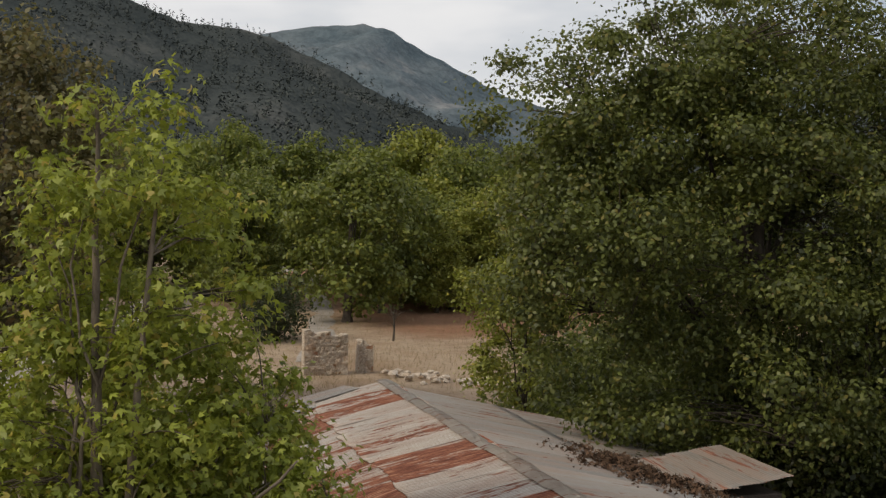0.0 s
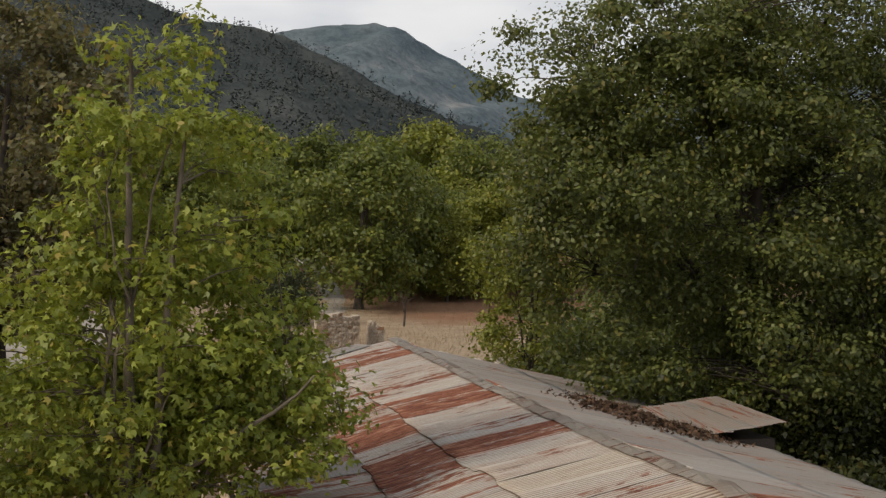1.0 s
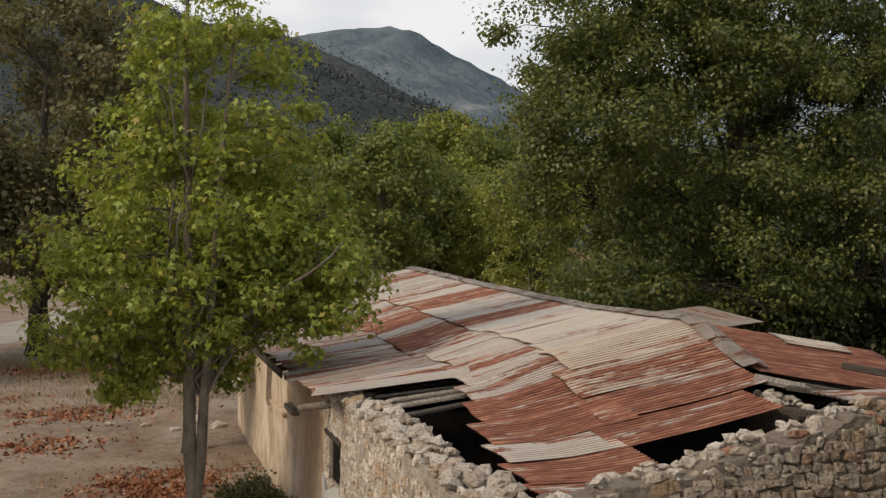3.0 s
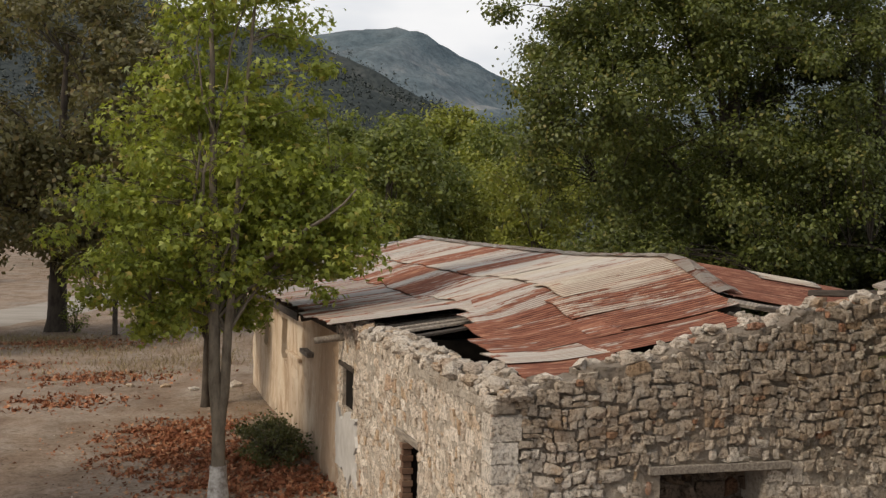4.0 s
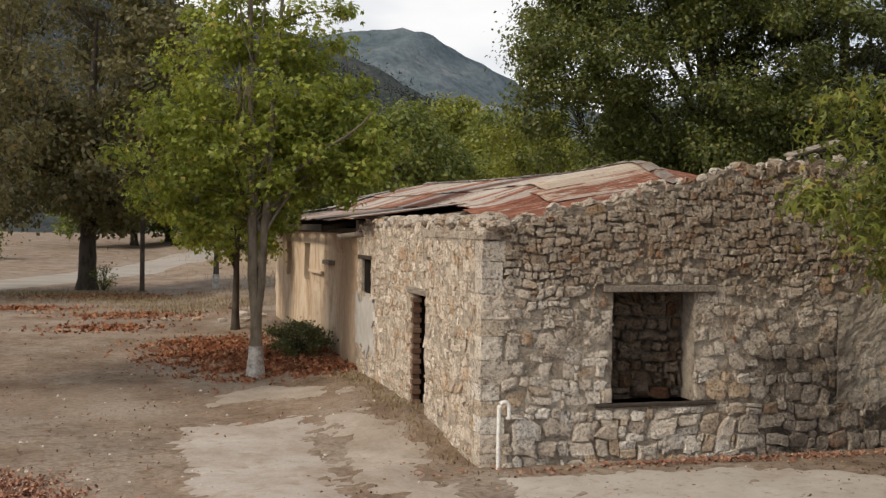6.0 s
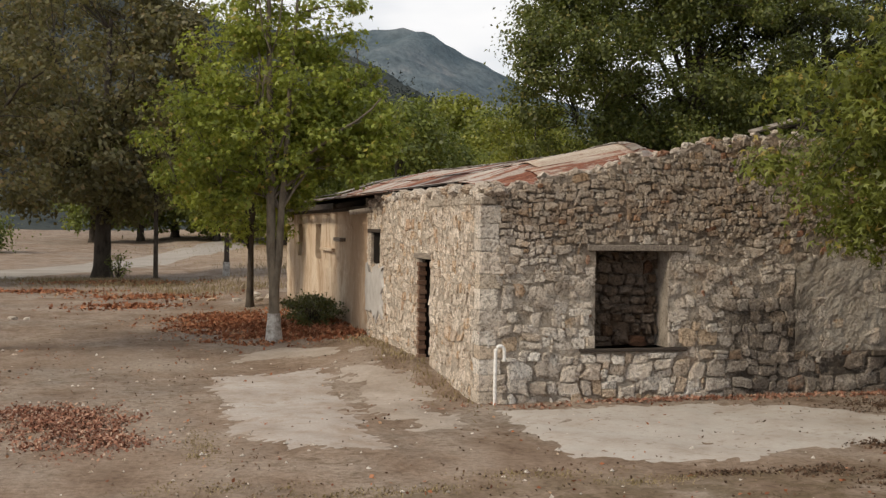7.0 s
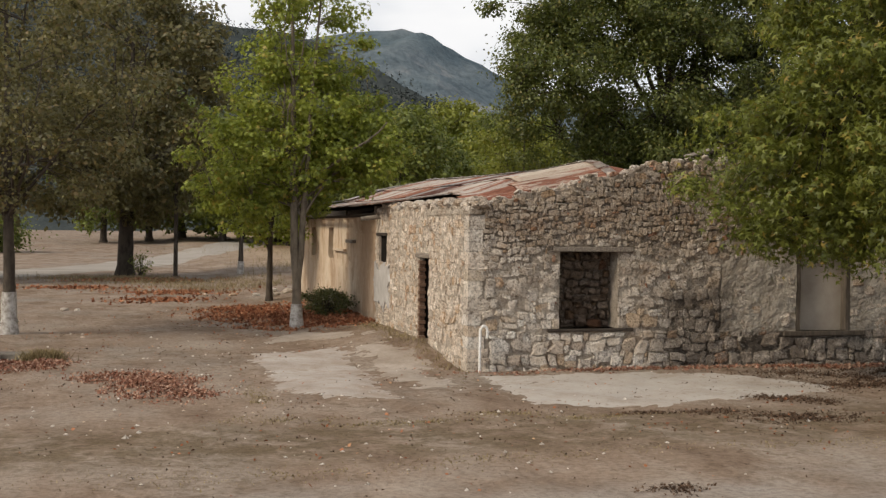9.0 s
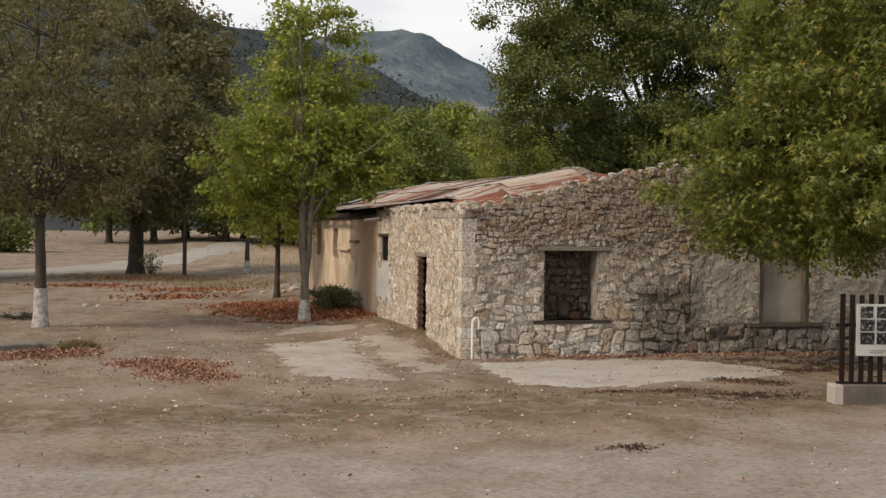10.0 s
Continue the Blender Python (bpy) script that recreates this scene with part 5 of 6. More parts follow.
for q in range(260):
    y0 = rt.uniform(0.0, 8.6)
    s = rt.uniform(0.12, 0.36)
    obj("loose_stone", rt.choice(ROCKS), west, at=pose(rt.uniform(0.02, 0.5), y0, 3.2 + rt.uniform(0.0, 0.15), rt.uniform(-25, 25), rt.uniform(-25, 25), rt.uniform(0, 360)) @ Matrix.Diagonal((s, s * 0.8, s, 1)))
for q in range(150):
    x0 = rt.uniform(0.0, 8.6)
    s = rt.uniform(0.10, 0.3)
    obj("loose_stone", rt.choice(ROCKS), south, at=pose(x0, rt.uniform(0.05, 0.5), gable_top(x0) + rt.uniform(-0.02, 0.05), rt.uniform(-20, 20), rt.uniform(-20, 20), rt.uniform(0, 360)) @ Matrix.Diagonal((s, s * 0.8, s, 1)))

for q in range(60):
    s = rt.uniform(0.12, 0.3)
    obj("loose_stone", rt.choice(ROCKS), bpy.data.objects["inner_wall"], at=pose(rt.uniform(4.7, 5.15), rt.uniform(0.5, 3.7), 3.62 + rt.uniform(0, 0.12), rt.uniform(-25, 25), rt.uniform(-25, 25), rt.uniform(0, 360)) @ Matrix.Diagonal((s, s * 0.8, s, 1)))

# lean-to roof behind the house
lean = thing("lean_to", "collapsed grey sheet-iron lean-to beside the house", "shed")
part("frame", box(8.9, 11.1, 14.4, 16.2, 2.2, 3.34, 0.02), "wood_dark", lean, "dark boarded shed body")
part("footing", box(10.62, 11.7, 14.35, 16.5, -0.2, 2.2), "mortar", lean)
for q in range(4):
    sheet(9.25 + q * 0.7, 14.0 + 0.12 * q, 2.3, 0.86, 90 + 3 * q, "sheet_shed", lean, lambda x, y: 3.5 + 0.05 * (np.asarray(x) - 9.0) + 0.1 * (np.asarray(y) - 14.0), 0.012 * q, wave=0.005)

# ---- trees ----
main = tree("plane_tree", "young plane tree with two pale stems and a green airy crown", (-2.0, 9.4, 0.08),
            [(-0.12, 0.1, 9.9, 0.14), (0.42, -0.05, 9.2, 0.115)],
            [(0.35, 0.5, 9.2, 1.25, 1.2, 1.4), (0.4, 0.7, 7.7, 1.9, 1.6, 1.5), (0.1, 0.9, 6.1, 2.5, 1.8, 1.5), (-0.5, 1.0, 4.6, 2.6, 1.9, 1.4), (-0.7, 1.0, 3.6, 2.0, 1.7, 0.9), (1.3, 0.7, 4.9, 1.9, 1.6, 1.3), (1.75, 0.5, 4.3, 1.4, 1.2, 0.9), (2.0, 1.0, 5.3, 1.3, 1.2, 1.1)],
            470, 72, 0.118, "leaf_plane", "bark_pale", limewash=0.62, limbs=24, clump=0.46, hollow=0.4, gap=0.5)
v, f = tube(bend((0.12, -0.02, 3.9), (2.3, -0.6, 5.5), -0.14, 9, 0.03), np.linspace(0.062, 0.016, 9), 6, 0.05)
obj("limb", mesh_from("limb", v, f, "bark_pale", True), main, "bare pale side limb")

tree("small_tree", "slim young tree with a thin trunk behind the plane tree", (-1.5, 19.9, 0.1), [(0.1, 0, 5.2, 0.13)],
     [(-0.6, 0, 4.6, 2.5, 2.4, 1.9), (0.2, 0, 3.2, 2.2, 2.0, 1.0)], 85, 80, 0.15, "leaf_plane", "bark_dark", limewash=0.0, limbs=8)
tree("small_tree", "slim young tree with a whitened foot beyond the house", (-0.6, 40.6, 0.0), [(0.1, 0, 5.0, 0.17)],
     [(0, 0, 4.6, 2.2, 2.2, 1.8)], 70, 45, 0.22, "leaf_mid", "bark_dark", shape="plain", limewash=0.9, limbs=6)

tree("yellowing_tree", "small yellow-green tree behind the house", (10.7, 27.8, 0.0), [(0.1, 0, 7.4, 0.12)], [(0, 0, 6.2, 1.9, 1.7, 1.7), (-0.3, 0, 4.2, 1.6, 1.5, 1.2)], 70, 120, 0.13, "leaf_yellow", "bark_dark", shape="plain", clump=0.6, limbs=8)
tree("walnut_tree", "huge dense deep-green tree spreading over the back of the roof", (14.0, 20.5, 0.0), [(0.6, 0.3, 12.0, 0.5)],
     [(0, 0, 9.0, 6.4, 5.2, 4.4), (-4.9, -1.2, 8.0, 2.6, 3.2, 3.2), (-5.2, 0.4, 11.0, 2.4, 2.8, 2.4), (0, -3.0, 5.4, 5.0, 3.0, 2.2), (1.2, 0, 12.4, 4.2, 4.2, 2.9), (-2.8, 0, 12.5, 3.4, 3.4, 3.0), (-2.0, -0.5, 10.4, 4.4, 3.4, 1.6),
      (-1.5, -1.5, 3.9, 4.2, 2.6, 1.2), (2.5, -3.0, 3.6, 3.2, 2.4, 1.4)],
     540, 330, 0.13, "leaf_deep", "bark_dark", limbs=14, clump=0.9, shape="plain", gap=0.26)
tree("walnut_tree", "huge dense tree with a thick dark trunk, shade in its leaf colour", (20.0, 21.0, 0.0), [(-0.5, 0, 12.0, 0.55)],
     [(0, 0, 8.6, 5.3, 5.3, 3.7), (1.0, -2.5, 6.0, 5.0, 3.6, 2.6), (1.0, 0, 11.6, 3.0, 3.0, 1.9), (-1.0, -3.0, 3.6, 4.5, 2.6, 1.5)], 150, 300, 0.15, "leaf_shade", "bark_dark", limbs=18, clump=0.95, shape="plain", gap=0.16)
tree("walnut_tree", "dense tree closing the view behind the house, shade in its leaf colour", (27.5, 24.0, 0.0), [(0.3, 0, 11.0, 0.5)],
     [(0, 0, 8.0, 6, 5, 4.4), (0, 0, 11.2, 4.0, 4.0, 2.2), (-1, -2, 4.0, 5, 4, 2.2)], 210, 190, 0.16, "leaf_shade", "bark_dark", limbs=12, clump=1.1, shape="plain")

tree("plane_tree", "old plane tree whose leafy boughs hang before the stone wall", (9.2, -4.4, 0.0), [(-0.4, 0, 9.5, 0.34)],
     [(-0.2, 0, 7.0, 4.6, 4.2, 3.1), (-2.9, -1.0, 4.8, 2.3, 2.8, 1.9), (-2.6, 1.4, 4.3, 2.2, 1.9, 1.7), (-3.1, 0.5, 3.2, 2.0, 2.2, 1.0), (-3.5, -2.4, 4.6, 1.9, 1.6, 2.0), (-1.2, 0.0, 3.4, 2.4, 2.6, 1.0), (-3.2, -1.2, 6.6, 2.3, 2.3, 1.8), (-4.3, 1.6, 3.9, 1.7, 1.5, 1.5), (-2.6, 1.4, 2.8, 2.0, 1.6, 1.0)],
     780, 165, 0.118, "leaf_front", "bark_dark", limbs=9, clump=0.6, shape="star", gap=0.5)

tree("mulberry_tree", "dark bronzed tree with a white-painted trunk foot", (-9.2, 9.2, 0.0), [(-0.1, 0, 9.0, 0.175)],
     [(-0.3, 0, 6.6, 3.7, 3.4, 3.3), (0.6, -1.0, 4.2, 2.8, 3.0, 1.4), (2.5, -1.4, 3.1, 1.2, 1.0, 0.6)], 225, 120, 0.115, "leaf_brown", "bark_dark", limewash=1.05, limbs=14, shape="plain", clump=0.62)
tree("oak_tree", "tall dark bronze-green tree with a thick trunk beside the road", (-6.5, 44.0, 0.0), [(0.3, 0, 13.0, 0.48)],
     [(0, 0, 11.0, 6.0, 5.8, 5.8), (0.5, -2, 6.4, 5.4, 4.8, 3.0), (-0.5, -1, 4.2, 5.0, 4.0, 1.4)], 260, 150, 0.26, "leaf_brown", "bark_dark", limbs=16, shape="plain", clump=1.25)
tree("oak_tree", "dark bronze-green tree across the road", (-17.0, 38.0, 0.4), [(0.3, 0, 12.0, 0.42)],
     [(0, 0, 10.0, 6.0, 5.8, 5.8), (0.5, -2, 6.0, 5.4, 4.8, 2.8), (0.5, -1, 3.6, 5.4, 4.4, 1.6)], 240, 130, 0.28, "leaf_brown", "bark_dark", limbs=14, shape="plain", clump=1.25)

# valley trees: three built, then repeated
def valley(name, label, leaf, n):
    return tree(name, label, (0, 0, 0), [(0.3, 0, 12.0, 0.4)], [(0, 0, 8.6, 5.4, 5.4, 5.6), (0, 0, 3.4, 5.0, 5.0, 2.6), (1.5, 0, 12.5, 3.0, 3.0, 2.8)], n, 90, 0.42, leaf, "bark_dark", shape="plain", clump=1.6, limbs=8,
                group="valley trees", category="tree")


kinds = [valley("valley_tree", "mid-green broadleaf tree on the valley floor", "leaf_mid", 150), valley("valley_tree", "full green broadleaf tree on the valley floor", "leaf_mid", 140),
         valley("yellowing_tree", "yellow-green broadleaf tree on the valley floor", "leaf_yellow", 140)]
YELLOW = [(31.0, 99, 0.75, 2), (35.5, 101, 0.8, 2), (28.6, 96, 0.5, 2), (26.5, 101, 0.45, 2)]
SPOTS = [(18.6, 88.6, 0.98, 0), (25.5, 106, 0.95, 1), (33, 112, 0.9, 2), (28, 122, 1.1, 0), (11, 118, 1.15, 1), (4, 112, 1.1, 0), (-4, 118, 1.1, 1), (37, 98, 0.75, 2), (42, 112, 1.0, 2), (50, 104, 1.05, 0), (58, 98, 1.1, 1),
         (66, 92, 1.1, 0), (76, 88, 1.1, 1), (30, 130, 1.2, 1), (46, 125, 1.1, 0), (8, 132, 1.25, 0), (18, 138, 1.25, 1), (23.4, 96, 0.85, 1), (11, 108, 0.9, 1), (11.5, 101, 0.8, 0), (31, 104, 0.85, 1), (38, 116, 1.1, 0), (46, 98, 0.8, 1), (54, 108, 1.0, 0), (0, 124, 1.2, 0), (22, 132, 1.3, 1), (-9, 112, 1.0, 1), (35, 124, 1.2, 2), (60, 118, 1.2, 1), (86, 80, 1.1, 0), *YELLOW]
for n, (x, y, s, q) in enumerate(SPOTS):
    m = Matrix.Translation((x, y, float(ground_height(x, y)))) @ Matrix.Rotation(n * 1.7, 4, "Z")
    if n in (0, 1, 2):
        kinds[q].matrix_basis = m
        kinds[q].scale = (s, s, s)
    else:
        t = copy_thing(kinds[q], m)
        t.scale = (s, s, s * (0.9 + 0.2 * ((n * 7) % 5) / 4))


def bush(name, label, at, size, n, leaf, leaf_size, per=46, puff=0.2):
    root = thing(name, label, "bush", at=Matrix.Translation((*at, float(ground_height(*at)))))
    d = rng.normal(0, 1, (n, 3))
    d /= np.linalg.norm(d, axis=1)[:, None]
    cen = d * (0.45 + 0.5 * rng.uniform(0, 1, (n, 1))) * np.array(size) + np.array([0, 0, size[2] * 0.85])
    cen[:, 2] = np.maximum(cen[:, 2], 0.06)
    v, f = join_parts([tube(bend((0, 0, -0.05), c0, 0.05, 5), np.linspace(0.018, 0.005, 5), 4) for c0 in cen])
    obj("branchwork", mesh_from("branchwork", v, f, "bark_dark"), root, kind="stuff")
    at_ = np.repeat(cen, per, axis=0) + rng.normal(0, 1, (n * per, 3)) * np.array(size) * puff * np.repeat(rng.uniform(0.6, 1.5, (n, 1)), per, axis=0)
    at_[:, 2] = np.maximum(at_[:, 2], 0.02)
    v, f = leaves(at_, leaf_size, "plain")
    obj("foliage", mesh_from("foliage", v, f, leaf), root)
    return root


bush("bush", "low dark green bush against the plastered wall", (-0.72, 12.2), (0.72, 2.1, 0.42), 70, "leaf_olive", 0.07, 60, 0.13)
bush("bush", "shaggy olive bush across the road", (-17.5, 86.0), (3.2, 3.0, 2.2), 90, "leaf_mid", 0.3)
bush("bush", "brownish round bush in the field", (10.5, 76.0), (2.6, 2.6, 2.2), 90, "leaf_bush", 0.25)
bush("weed", "scruffy weed at the foot of the big tree", (-5.7, 43.2), (0.7, 0.7, 0.7), 22, "leaf_mid", 0.12, 20)
bush("weed", "low green weeds by the whitewashed trunk", (-10.0, 11.8), (0.8, 0.5, 0.16), 26, "leaf_bush", 0.06, 20)

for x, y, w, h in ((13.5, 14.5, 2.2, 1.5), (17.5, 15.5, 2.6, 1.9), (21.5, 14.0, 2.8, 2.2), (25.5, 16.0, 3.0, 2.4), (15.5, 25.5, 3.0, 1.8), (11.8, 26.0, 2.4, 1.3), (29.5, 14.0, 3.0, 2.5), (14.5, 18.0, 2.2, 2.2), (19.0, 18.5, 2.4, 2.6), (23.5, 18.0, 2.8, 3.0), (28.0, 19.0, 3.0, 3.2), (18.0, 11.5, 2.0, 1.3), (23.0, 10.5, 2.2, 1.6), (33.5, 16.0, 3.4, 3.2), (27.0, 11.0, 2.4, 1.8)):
    bush("thicket", "dense undergrowth below the big trees, shade in its leaf colour", (x, y), (w, w * 0.8, h), 120, "leaf_shade", 0.17, 70)

for x, y, w, h in ((13.5, 31.0, 3.0, 2.3), (16.8, 36.0, 3.2, 2.6), (18.5, 31.0, 3.0, 2.6), (12.0, 26.8, 2.6, 1.8), (21.5, 41.0, 3.6, 2.8), (25.5, 47.0, 3.8, 3.2), (24.0, 35.0, 3.2, 3.0)):
    bush("thicket", "tall green undergrowth at the edge of the field", (x, y), (w, w * 0.8, h), 150, "leaf_deep", 0.2, 60)
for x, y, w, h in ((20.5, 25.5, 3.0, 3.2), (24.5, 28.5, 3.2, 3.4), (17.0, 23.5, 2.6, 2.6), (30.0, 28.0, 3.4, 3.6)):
    bush("thicket", "dense undergrowth below the big trees, shade in its leaf colour", (x, y), (w, w * 0.8, h), 150, "leaf_shade", 0.2, 70)

# bare sapling in the field
sap = thing("bare_sapling", "small bare reddish tree in the dry field", "tree", at=Matrix.Translation((19.0, 75.0, float(ground_height(19, 75)))))
v, f = tube([(0, 0, -0.1), (0.05, 0, 0.9), (0, 0.05, 2.0)], [0.09, 0.075, 0.05], 6)
obj("trunk", mesh_from("trunk", v, f, "bark_dark", True), sap)
v, f = join_parts([tube(bend((0, 0, 0.9 + 0.1 * q), (rng.normal(0, 0.5), rng.normal(0, 0.5), 1.9 + rng.uniform(0, 1.0)), 0.05, 5), np.linspace(0.03, 0.008, 5), 4) for q in range(12)])
obj("branchwork", mesh_from("branchwork", v, f, "bark_dark"), sap)


# ---- things in the yard ----
pole = thing("utility_pole", "slim dark wooden pole by the roadside trees", "pole", at=Matrix.Translation((-3.95, 40.8, float(ground_height(-3.95, 40.8)))))
v, f = tube([(0, 0, -0.3), (0.01, 0, 3.5), (0.03, 0, 7.5)], [0.12, 0.105, 0.085], 10)
obj("shaft", mesh_from("shaft", v, f, "bark_dark", True), pole)
v, f = tube([(0, 0, -0.1), (0, 0, 0.1)], [0.3, 0.22], 9, 0.1)
obj("footing", mesh_from("footing", v, f, "earth", True), pole)

pipe = thing("bent_pipe", "white-painted steel pipe bent over like a walking stick", "pipe", at=Matrix.Translation((0.2, -0.16, 0)))
arc = [(0, 0, -0.15), (0, 0, 0.45), (0.005, 0, 0.78)] + [(0.075 - 0.07 * math.cos(a), 0, 0.80 + 0.085 * math.sin(a)) for a in np.linspace(0.1, math.pi, 9)] + [(0.145, 0, 0.66)]
v, f = tube(arc, [0.027] * len(arc), 10)
obj("tube", mesh_from("tube", v, f, "white_paint", True), pipe)

k = Nodes("white_board", rough=0.5)
M["board"] = k.done(k.ramp(k.noise(3.0, 3.0), (0.3, (0.36, 0.36, 0.34)), (0.7, (0.46, 0.46, 0.44))))
k = Nodes("dark_photo_print", rough=0.7, spec=0.2)
M["photo"] = k.done(k.ramp(k.noise(17.0, 4.0, 0.62), (0.42, (0.012, 0.012, 0.012)), (0.54, (0.035, 0.034, 0.032)), (0.68, (0.26, 0.26, 0.25))))
k = Nodes("print_grey", rough=0.5)
M["ink"] = k.done((0.16, 0.16, 0.16))

# Plinth colour is darkened to hold the shade under the tree.
k = Nodes("shaded_render", rough=0.93, spec=0.2)
c = k.ramp(k.noise(1.6, 6.0, 0.65), (0.36, (0.085, 0.072, 0.062)), (0.6, (0.14, 0.12, 0.105)), (0.76, (0.20, 0.18, 0.16)))
M["plinth"] = k.done(c, k.noise(20.0, 5.0), 0.4, 0.02)

board_at = pose(4.28, -7.3, float(ground_height(4.3, -7.3)), 0, 0, -15.2)
fence = thing("notice_fence", "dark brown slatted fence panel holding a white photo board", "notice board", at=board_at)
part("plinth", box(0.16, 3.2, 0.0, 0.34, -0.15, 0.31, 0.015), "plinth", fence, "rendered concrete plinth with tree shade in its colour")
# Pale end block, added to show light on the plinth's end face.
part("plinth_end", box(-0.02, 0.157, -0.004, 0.344, -0.15, 0.306, 0.02), "concrete", fence, "added end block of the plinth, pale to stand for light on its end")
part("rail", box(0.08, 3.1, 0.15, 0.21, 0.312, 0.345), "stained", fence)
part("rail", box(0.08, 3.1, 0.195, 0.235, 1.25, 1.31, 0.004), "stained", fence)
for q in range(19):
    part("slat", box(0.13 + q * 0.158, 0.21 + q * 0.158, 0.155, 0.192, 0.345, 1.80 - 0.01 * (q % 3), 0.004), "stained", fence)
board = part("photo_board", box(0.38, 2.9, 0.105, 0.148, 0.78, 1.64, 0.006), "board", fence, "white board of old black-and-white photographs")
for r_ in range(3):
    for c_ in range(9):
        x0, z0 = 0.44 + c_ * 0.27, 1.405 - r_ * 0.215
        w = 0.235 if (r_ + c_) % 3 else 0.21
        part("photo", box(x0, x0 + w, 0.099, 0.107, z0, z0 + 0.195), "photo", board)
for r_ in range(2):
    for c_ in range(5):
        part("caption_bar", box(0.6 + c_ * 0.45, 0.6 + c_ * 0.45 + 0.22 + 0.05 * ((c_ + r_) % 3), 0.1, 0.106, 0.83 + r_ * 0.035, 0.842 + r_ * 0.035), "ink", board)


def litter(name, label, spots, n, size, material, lift=0.01, category="leaves", shape="palm", surface=ground_height):
    """Fallen leaves in loose heaps: spots of (x, y, rx, ry, height)."""
    cen = []
    w = np.array([s[2] * s[3] for s in spots])
    for s, m in zip(spots, (w / w.sum() * n).astype(int)):
        g = rng.normal(0, 0.5, (m, 2))
        g += 0.25 * np.stack([wobble(g[:, 0] * 3, g[:, 1] * 3, 1.3, 1.0), wobble(g[:, 1] * 3, g[:, 0] * 3, 1.1, 2.0)], 1)
        x, y = s[0] + g[:, 0] * s[2], s[1] + g[:, 1] * s[3]
        z = surface(x, y) + lift + s[4] * np.exp(-(g ** 2).sum(1) * 2.2) * rng.uniform(0.1, 1, m)
        cen.append(np.stack([x, y, z], 1))
    cen = np.concatenate(cen)
    v, f = leaves(cen, size, shape, 0.0)
    return obj(name, mesh_from(name, v, f, material), None, label, category, "stuff")


litter("leaf_heap", "heap of curled rust-brown plane leaves in the yard", [(-5.9, -1.0, 0.75, 1.6, 0.1), (-6.6, 0.2, 0.7, 0.7, 0.05), (-5.4, -2.3, 0.5, 0.5, 0.08)], 8200, 0.048, "fallen_pale", shape="plain")
litter("leaf_heap", "heap of dry brown leaves beside the grey kerb stones", [(-8.7, 1.9, 1.0, 0.7, 0.15), (-7.9, 2.3, 0.5, 0.6, 0.1)], 5200, 0.05, "fallen_pale", shape="plain")
litter("leaf_carpet", "red-brown carpet of fallen leaves round the plane tree", [(-1.6, 10.6, 1.7, 1.9, 0.06), (-2.6, 14.0, 1.6, 2.2, 0.06), (-0.6, 9.6, 0.9, 1.2, 0.06), (-1.0, 12.5, 1.2, 2.0, 0.05), (-2.4, 16.6, 1.6, 1.8, 0.06)], 14000, 0.085, "fallen")
litter("leaf_patch", "thin patches of rust-brown leaves by the road", [(-5.2, 22.0, 2.0, 1.6, 0.03), (-4.4, 27.0, 2.6, 1.8, 0.03), (-6.0, 38.0, 3.4, 2.0, 0.04), (-8.5, 31.0, 2.6, 1.4, 0.02)], 3600, 0.13, "fallen")
litter("leaf_heap", "drift of dark rotting leaves lying on the grey roof sheets", [(8.3, 15.6, 1.1, 1.7, 0.12), (9.2, 14.6, 0.8, 1.0, 0.1)], 3200, 0.09, "mould", 0.03, surface=roof_e)
SPREAD = [(-3, -3, 9, 9, 0.0), (2, -6, 8, 4, 0.0), (-6, 8, 6, 10, 0.0), (3, -0.8, 5.0, 0.4, 0.02), (2, -6.2, 6.0, 1.0, 0.01), (-4, -7.0, 8.0, 0.9, 0.0)]
litter("leaf_scatter", "single dry leaves strewn over the yard", SPREAD, 900, 0.055, "fallen", shape="plain")
litter("leaf_crumbs", "dark crumbs of old leaves trodden into the dirt", SPREAD, 2600, 0.038, "mould", shape="plain")
litter("wall_foot_leaves", "brown leaves drifted along the foot of the gable wall", [(3.5, -0.35, 4.0, 0.22, 0.03), (8.0, -0.5, 2.6, 0.3, 0.05)], 1500, 0.06, "fallen_pale")
# Leaf mould, laid thick to darken the shaded ground under the boughs too.
litter("wall_foot_mould", "damp dark leaf mould under the hanging boughs", [(7.6, -1.9, 2.4, 1.3, 0.02), (8.4, -3.6, 2.4, 1.2, 0.02), (6.0, -1.5, 1.2, 0.7, 0.02), (7.2, -2.9, 1.6, 0.8, 0.02)], 6500, 0.034, "mould")
# Dark leaves added to darken the ground that lies in tree shade.
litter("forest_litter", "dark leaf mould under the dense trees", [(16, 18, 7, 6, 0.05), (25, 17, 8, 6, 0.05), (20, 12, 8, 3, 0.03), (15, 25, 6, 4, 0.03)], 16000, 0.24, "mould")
# Leaf mould; the ovals on the concrete stand in for damp patches.
litter("dark_litter", "clotted dark leaf mould at the edge of the concrete", [(3.9, -4.25, 0.4, 0.3, 0.01), (4.3, -4.5, 0.6, 0.3, 0.012), (4.75, -4.8, 0.4, 0.25, 0.01), (6.3, -3.2, 1.0, 0.4, 0.012), (3.35, -2.56, 0.12, 0.08, 0.02), (3.4, -6.2, 1.1, 0.5, 0.02), (2.2, -5.6, 0.6, 0.25, 0.03), (1.2, -5.5, 0.5, 0.2, 0.03), (-0.7, -10.3, 0.4, 0.25, 0.03)], 4200, 0.036, "mould")


